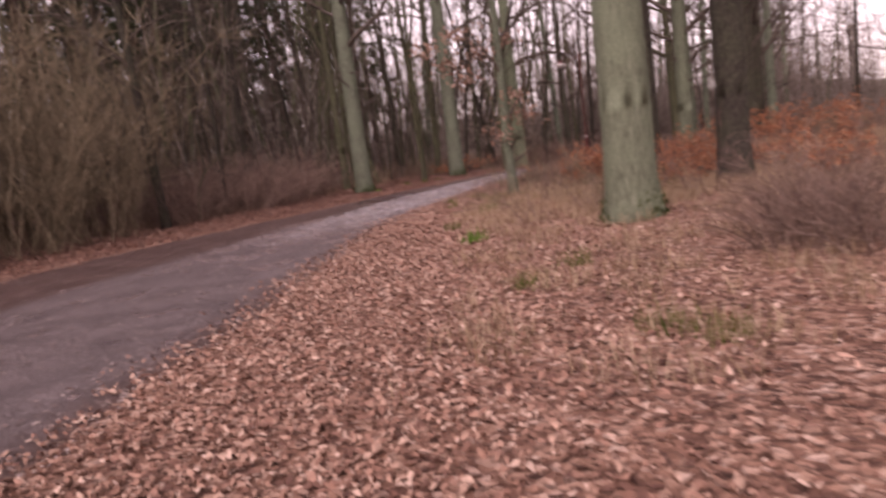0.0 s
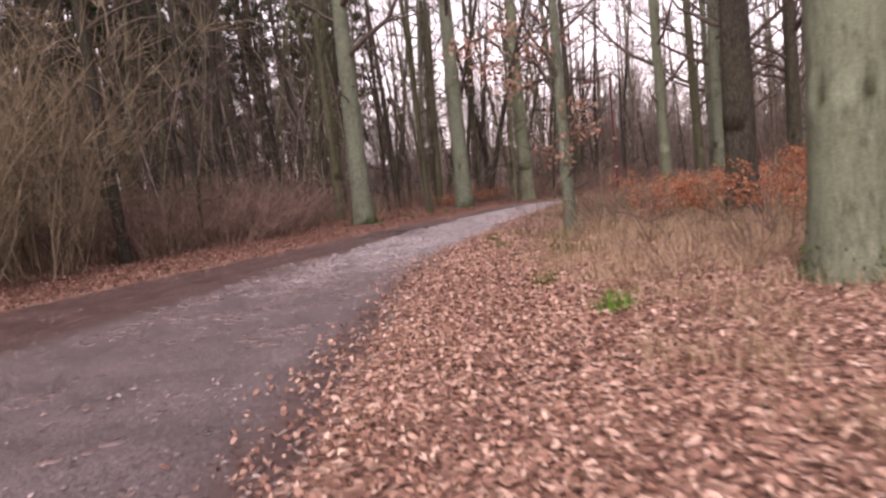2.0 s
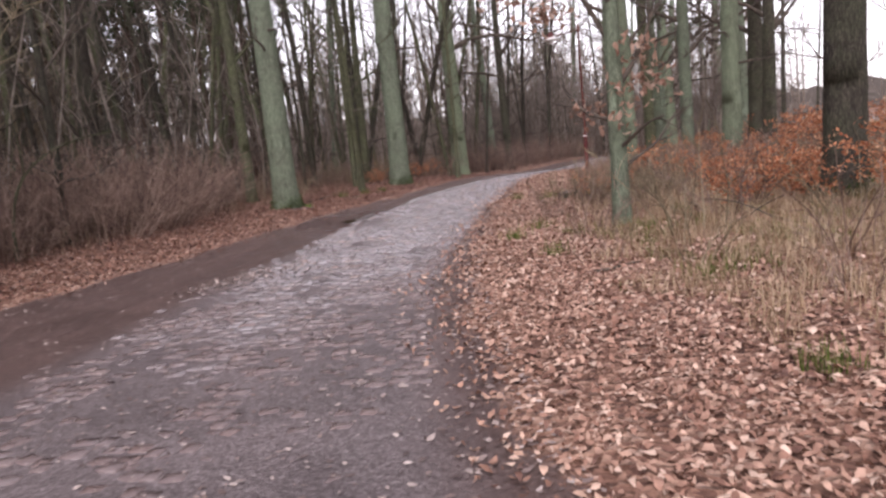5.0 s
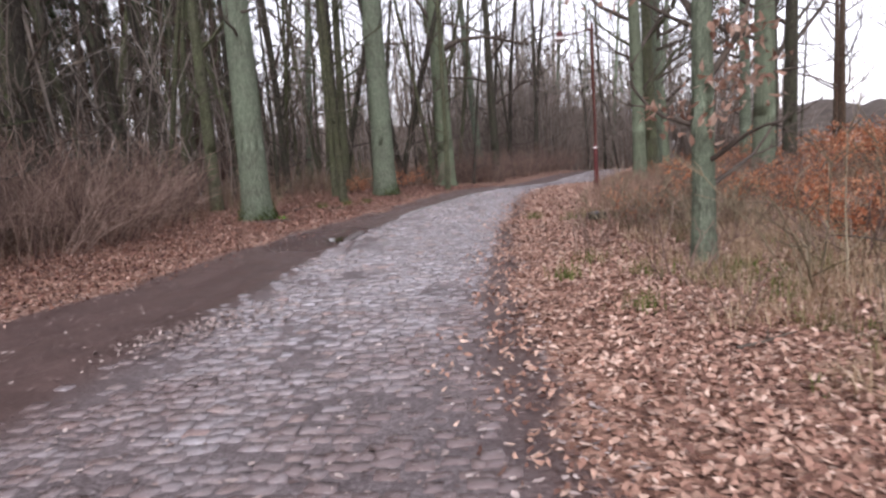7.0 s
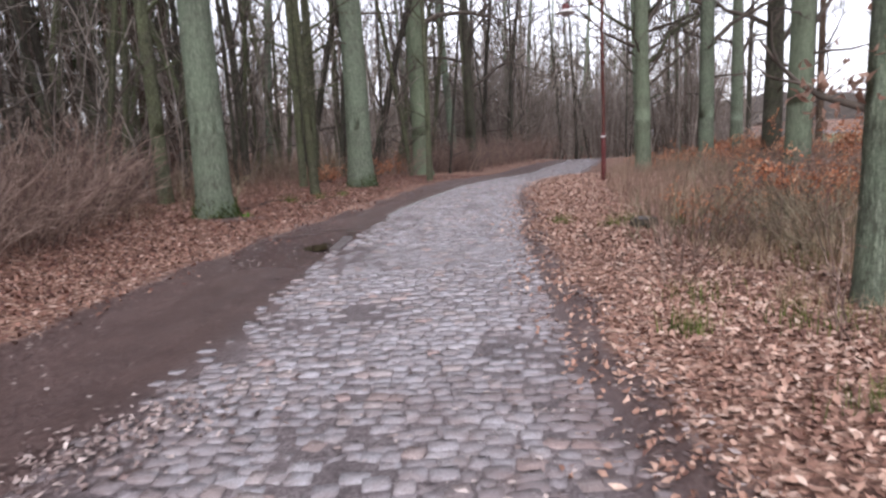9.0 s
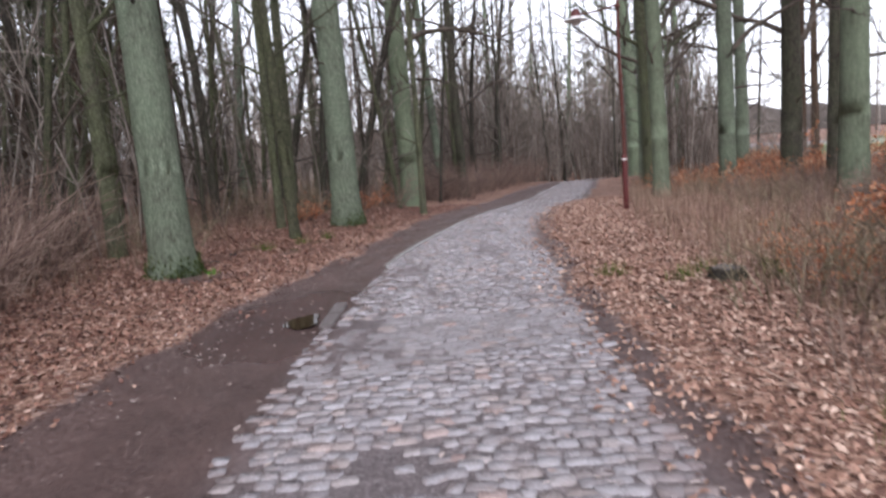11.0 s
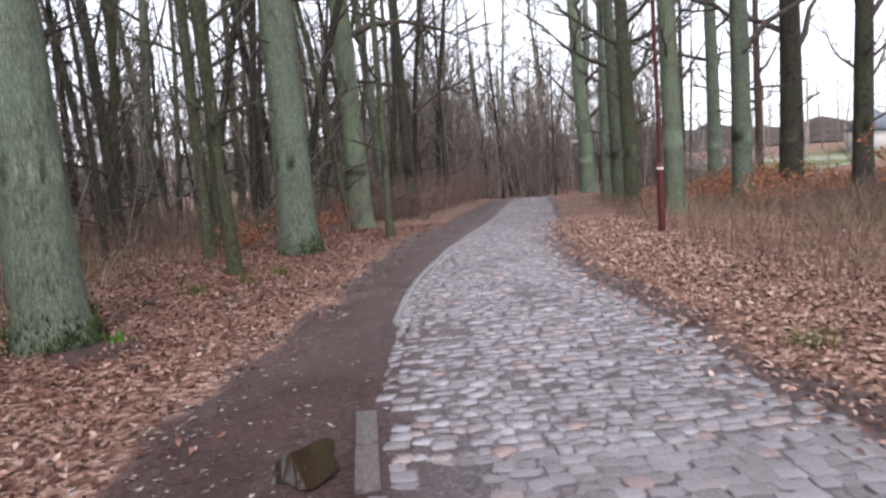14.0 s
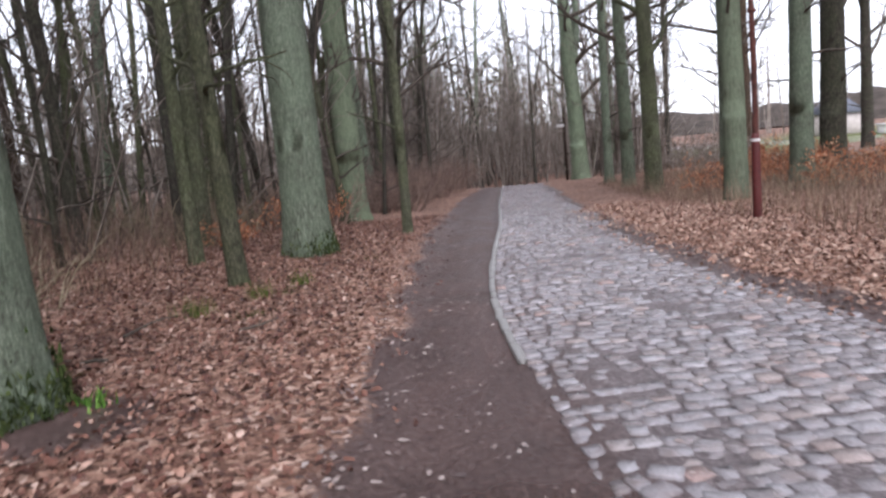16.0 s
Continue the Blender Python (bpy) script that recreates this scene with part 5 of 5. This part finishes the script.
turned_part("base_tube", [(0, -0.2), (0.056, -0.2), (0.056, 0.0), (0.054, 1.05), (0.048, 1.1), (0.0, 1.11)], RED_PAINT, lamp, "thicker red painted lower tube")
turned_part("band", [(0.056, 1.0), (0.058, 1.003), (0.058, 1.035), (0.056, 1.038)], PALE, lamp, "narrow pale band")
t = Tubes()
h = np.linspace(1.1, 4.1, 12)
t.add(np.column_stack([0.012 * np.sin(h * 1.7), 0.01 * np.sin(h * 2.3), h]), np.linspace(0.04, 0.03, 12), 10)
part("pole", t.mesh("pole", RUST), lamp)
t = Tubes()
q = np.linspace(0, 1, 10)
ARM = np.array([-0.83, 0.55])
arm = np.column_stack([ARM[0] * 0.78 * q, ARM[1] * 0.78 * q, 3.98 + 0.0 * q - 0.1 * np.sin(q * 2.2)])
t.add(arm, np.linspace(0.016, 0.014, 10), 8)
part("arm", t.mesh("arm", RUST), lamp)
hx, hy, hz = ARM[0] * 0.8, ARM[1] * 0.8, 3.78
turned_part("cap", [(0.0, 0.21), (0.05, 0.2), (0.085, 0.16), (0.09, 0.08), (0.1, 0.06)], RED_PAINT, lamp, "dark red lamp cap", (hx, hy, hz))
turned_part("shade", [(0.1, 0.06), (0.14, 0.02), (0.24, -0.005), (0.245, -0.015), (0.235, -0.012), (0.13, 0.01), (0.0, 0.012)], PALE, lamp, "pale enamelled lamp shade", (hx, hy, hz))
turned_part("bulb", [(0.07, 0.0), (0.085, -0.05), (0.06, -0.1), (0.0, -0.115)], PALE, lamp, "pale round bulb glass", (hx, hy, hz))
for z in (3.9, 2.6):
    turned_part("collar", [(0.03, z), (0.05, z + 0.01), (0.05, z + 0.05), (0.03, z + 0.06)], RUST, lamp)

# ---------------------------------------------------------------- signpost at the end of the road
sign = thing("signpost", "dark wooden signpost with a small pale board", "signpost", m=pose(21.2, 53.0, height(21.2, 53.0)))
turned_part("post", [(0.0, -0.2), (0.07, -0.2), (0.07, 3.4), (0.0, 3.43)], SOIL, sign)
slab("board", box_corners(-0.55, -0.06, -0.1, -0.07, 2.9, 3.05), sign, PALE, "narrow pale sign board")
slab("box", box_corners(0.35, 0.75, -0.1, 0.05, 1.3, 1.75), sign, PALE, "small pale notice box")
slab("bracket", box_corners(0.05, 0.4, -0.04, 0.0, 1.5, 1.56), sign, SOIL)

# ---------------------------------------------------------------- cobbles
rng = np.random.default_rng(12)


def stone_template(seed):
    r = np.random.default_rng(seed)
    a = np.radians([37, 53, 127, 143, 217, 233, 307, 323]) + r.normal(size=8) * 0.07
    sq = 0.5 / np.maximum(np.abs(np.cos(a)), np.abs(np.sin(a)))
    rad = sq * r.uniform(0.92, 1.05, 8)
    rings = [(1.0, -0.9), (0.985, 0.55), (0.93, 0.9)]
    v = np.concatenate([np.column_stack([np.cos(a) * rad * k, np.sin(a) * rad * k, np.full(8, z) + r.normal(size=8) * 0.06]) for k, z in rings] + [np.array([[0, 0, 1.0]])])
    f = []
    for j in range(2):
        for i in range(8):
            p, q = j * 8 + i, j * 8 + (i + 1) % 8
            f += [(p, q, q + 8), (p, q + 8, p + 8)]
    f += [(24, 16 + i, 16 + (i + 1) % 8) for i in range(8)]
    return v, np.array(f)


STONES = [stone_template(i) for i in range(8)]
stone_meshes = [np_mesh("cobble", v, f, COBBLE, True) for v, f in STONES]
road = tagged(new("road"), "wet grey granite cobbled road with worn stones", "road", kind="structure")
joined_v, joined_f, count, single = [], [], 0, 0
y0 = 2.0
while y0 < 58:
    xl, xr = float(cobble_left(y0)), float(leaf_right(y0)) - 0.3 / float(across(y0))
    sl = float(np.interp(y0, slope_y, slope_v))
    ca = 1 / math.sqrt(1 + sl * sl)
    ux, uy = ca, -sl * ca
    turn = math.atan2(uy, ux)
    width = (xr - xl) * ca
    s = 0.0
    edge = True
    while s < width:
        w = rng.uniform(0.075, 0.145) if not edge else rng.uniform(0.09, 0.12)
        d = rng.uniform(0.078, 0.1)
        px, py = xl + ux * (s + w / 2), y0 + uy * (s + w / 2)
        px, py = px + rng.normal() * 0.01, py + rng.normal() * 0.017
        s += w + 0.003
        sunk = 0.021 * (1 - step(9.5, 20, py)) + 0.012 + 0.012 * (waves(np.array([px]), np.array([py]), 1.6, 41)[0] + 0.1) + 0.022 * rng.random() * max(0.0, 1 - s / 0.75) * (1 - step(26, 28, py))
        if sunk > 0.034 or (24.1 < py < 25.15 and px < -1.31 + 0.345 * (py - 24.62) + 0.13):
            edge = False
            continue
        z = height(px, py) + 0.005 - float(sunk) + (0.01 if edge and py > 27 else 0) + rng.normal() * 0.005
        which = int(rng.integers(0, 8))
        yaw = turn + rng.normal() * 0.19
        hgt = 0.017
        if 22.5 < py < 27.5 and single < 300 and not edge:
            ob = new("cobble", stone_meshes[which])
            ob.parent = road
            ob.matrix_basis = Matrix.Translation((px, py, z)) @ Matrix.Rotation(yaw, 4, "Z") @ Matrix.Diagonal((w * 1.06, d * 1.14, hgt, 1))
            single += 1
        else:
            v, f = STONES[which]
            v = v * (w * 1.06, d * 1.14, hgt)
            v = np.column_stack([v[:, 0] * math.cos(yaw) - v[:, 1] * math.sin(yaw) + px, v[:, 0] * math.sin(yaw) + v[:, 1] * math.cos(yaw) + py, v[:, 2] + z])
            joined_v.append(v)
            joined_f.append(f + count)
            count += len(v)
        edge = False
    y0 += 0.089 / ca
KERB = plain_material("kerb_granite", [(0.3, (0.19, 0.18, 0.172)), (0.7, (0.33, 0.315, 0.3))], 30, 0.45, 0.5)
kerb_meshes = []
for i in range(4):
    r = np.random.default_rng(70 + i)
    v = np.array([(sx * 0.5 * q, sy * 0.5 * q, z) for q, z in ((1, -1), (1, 0.75), (0.88, 1)) for sx, sy in ((-1, -1), (1, -1), (1, 1), (-1, 1))]) * (1 + 0.03 * r.normal(size=(12, 3)))
    f = [(j * 4 + k, j * 4 + (k + 1) % 4, j * 4 + 4 + (k + 1) % 4, j * 4 + 4 + k) for j in range(2) for k in range(4)] + [(8, 9, 10, 11)]
    kerb_meshes.append(np_mesh("kerb_stone", v, f, KERB))
y0 = 27.2
while y0 < 57:
    sl = float(np.interp(y0, slope_y, slope_v))
    ca = 1 / math.sqrt(1 + sl * sl)
    ln = rng.uniform(0.24, 0.42)
    y1 = y0 + ln * ca / 2
    x1 = float(cobble_left(y1)) - 0.03 / ca
    ob = new("kerb_stone", kerb_meshes[int(rng.integers(0, 4))])
    ob.parent = road
    ob.matrix_basis = Matrix.Translation((x1, y1, height(x1, y1) + 0.009 + rng.normal() * 0.003)) @ Matrix.Rotation(math.atan2(1, sl) + rng.normal() * 0.03, 4, "Z") @ Matrix.Diagonal((ln * 0.97, rng.uniform(0.05, 0.068), 0.03, 1))
    y0 += ln * ca + 0.01
MUDDY = plain_material("muddy_granite", [(0.3, (0.08, 0.06, 0.055)), (0.5, (0.13, 0.11, 0.106)), (0.75, (0.21, 0.19, 0.185))], 9, 0.45, 0.4)
muddy_slab = kerb_meshes[1].copy()
muddy_slab.materials[0] = MUDDY
for y1, ln in ((24.36, 0.5), (24.86, 0.48)):
    x1 = -1.31 + 0.345 * (y1 - 24.62)
    ob = new("kerb_stone", muddy_slab)
    ob.parent = road
    ob.matrix_basis = Matrix.Translation((x1, y1, height(x1 + 0.1, y1) + 0.004)) @ Matrix.Rotation(math.atan2(1, 0.345), 4, "Z") @ Matrix.Diagonal((ln, 0.12, 0.026, 1))
stones = new("cobbles", np_mesh("cobbles", np.concatenate(joined_v), np.concatenate(joined_f), COBBLE_JOINED, True))
stones.parent = road
tagged(stones, "worn wet cobbles", kind="stuff")
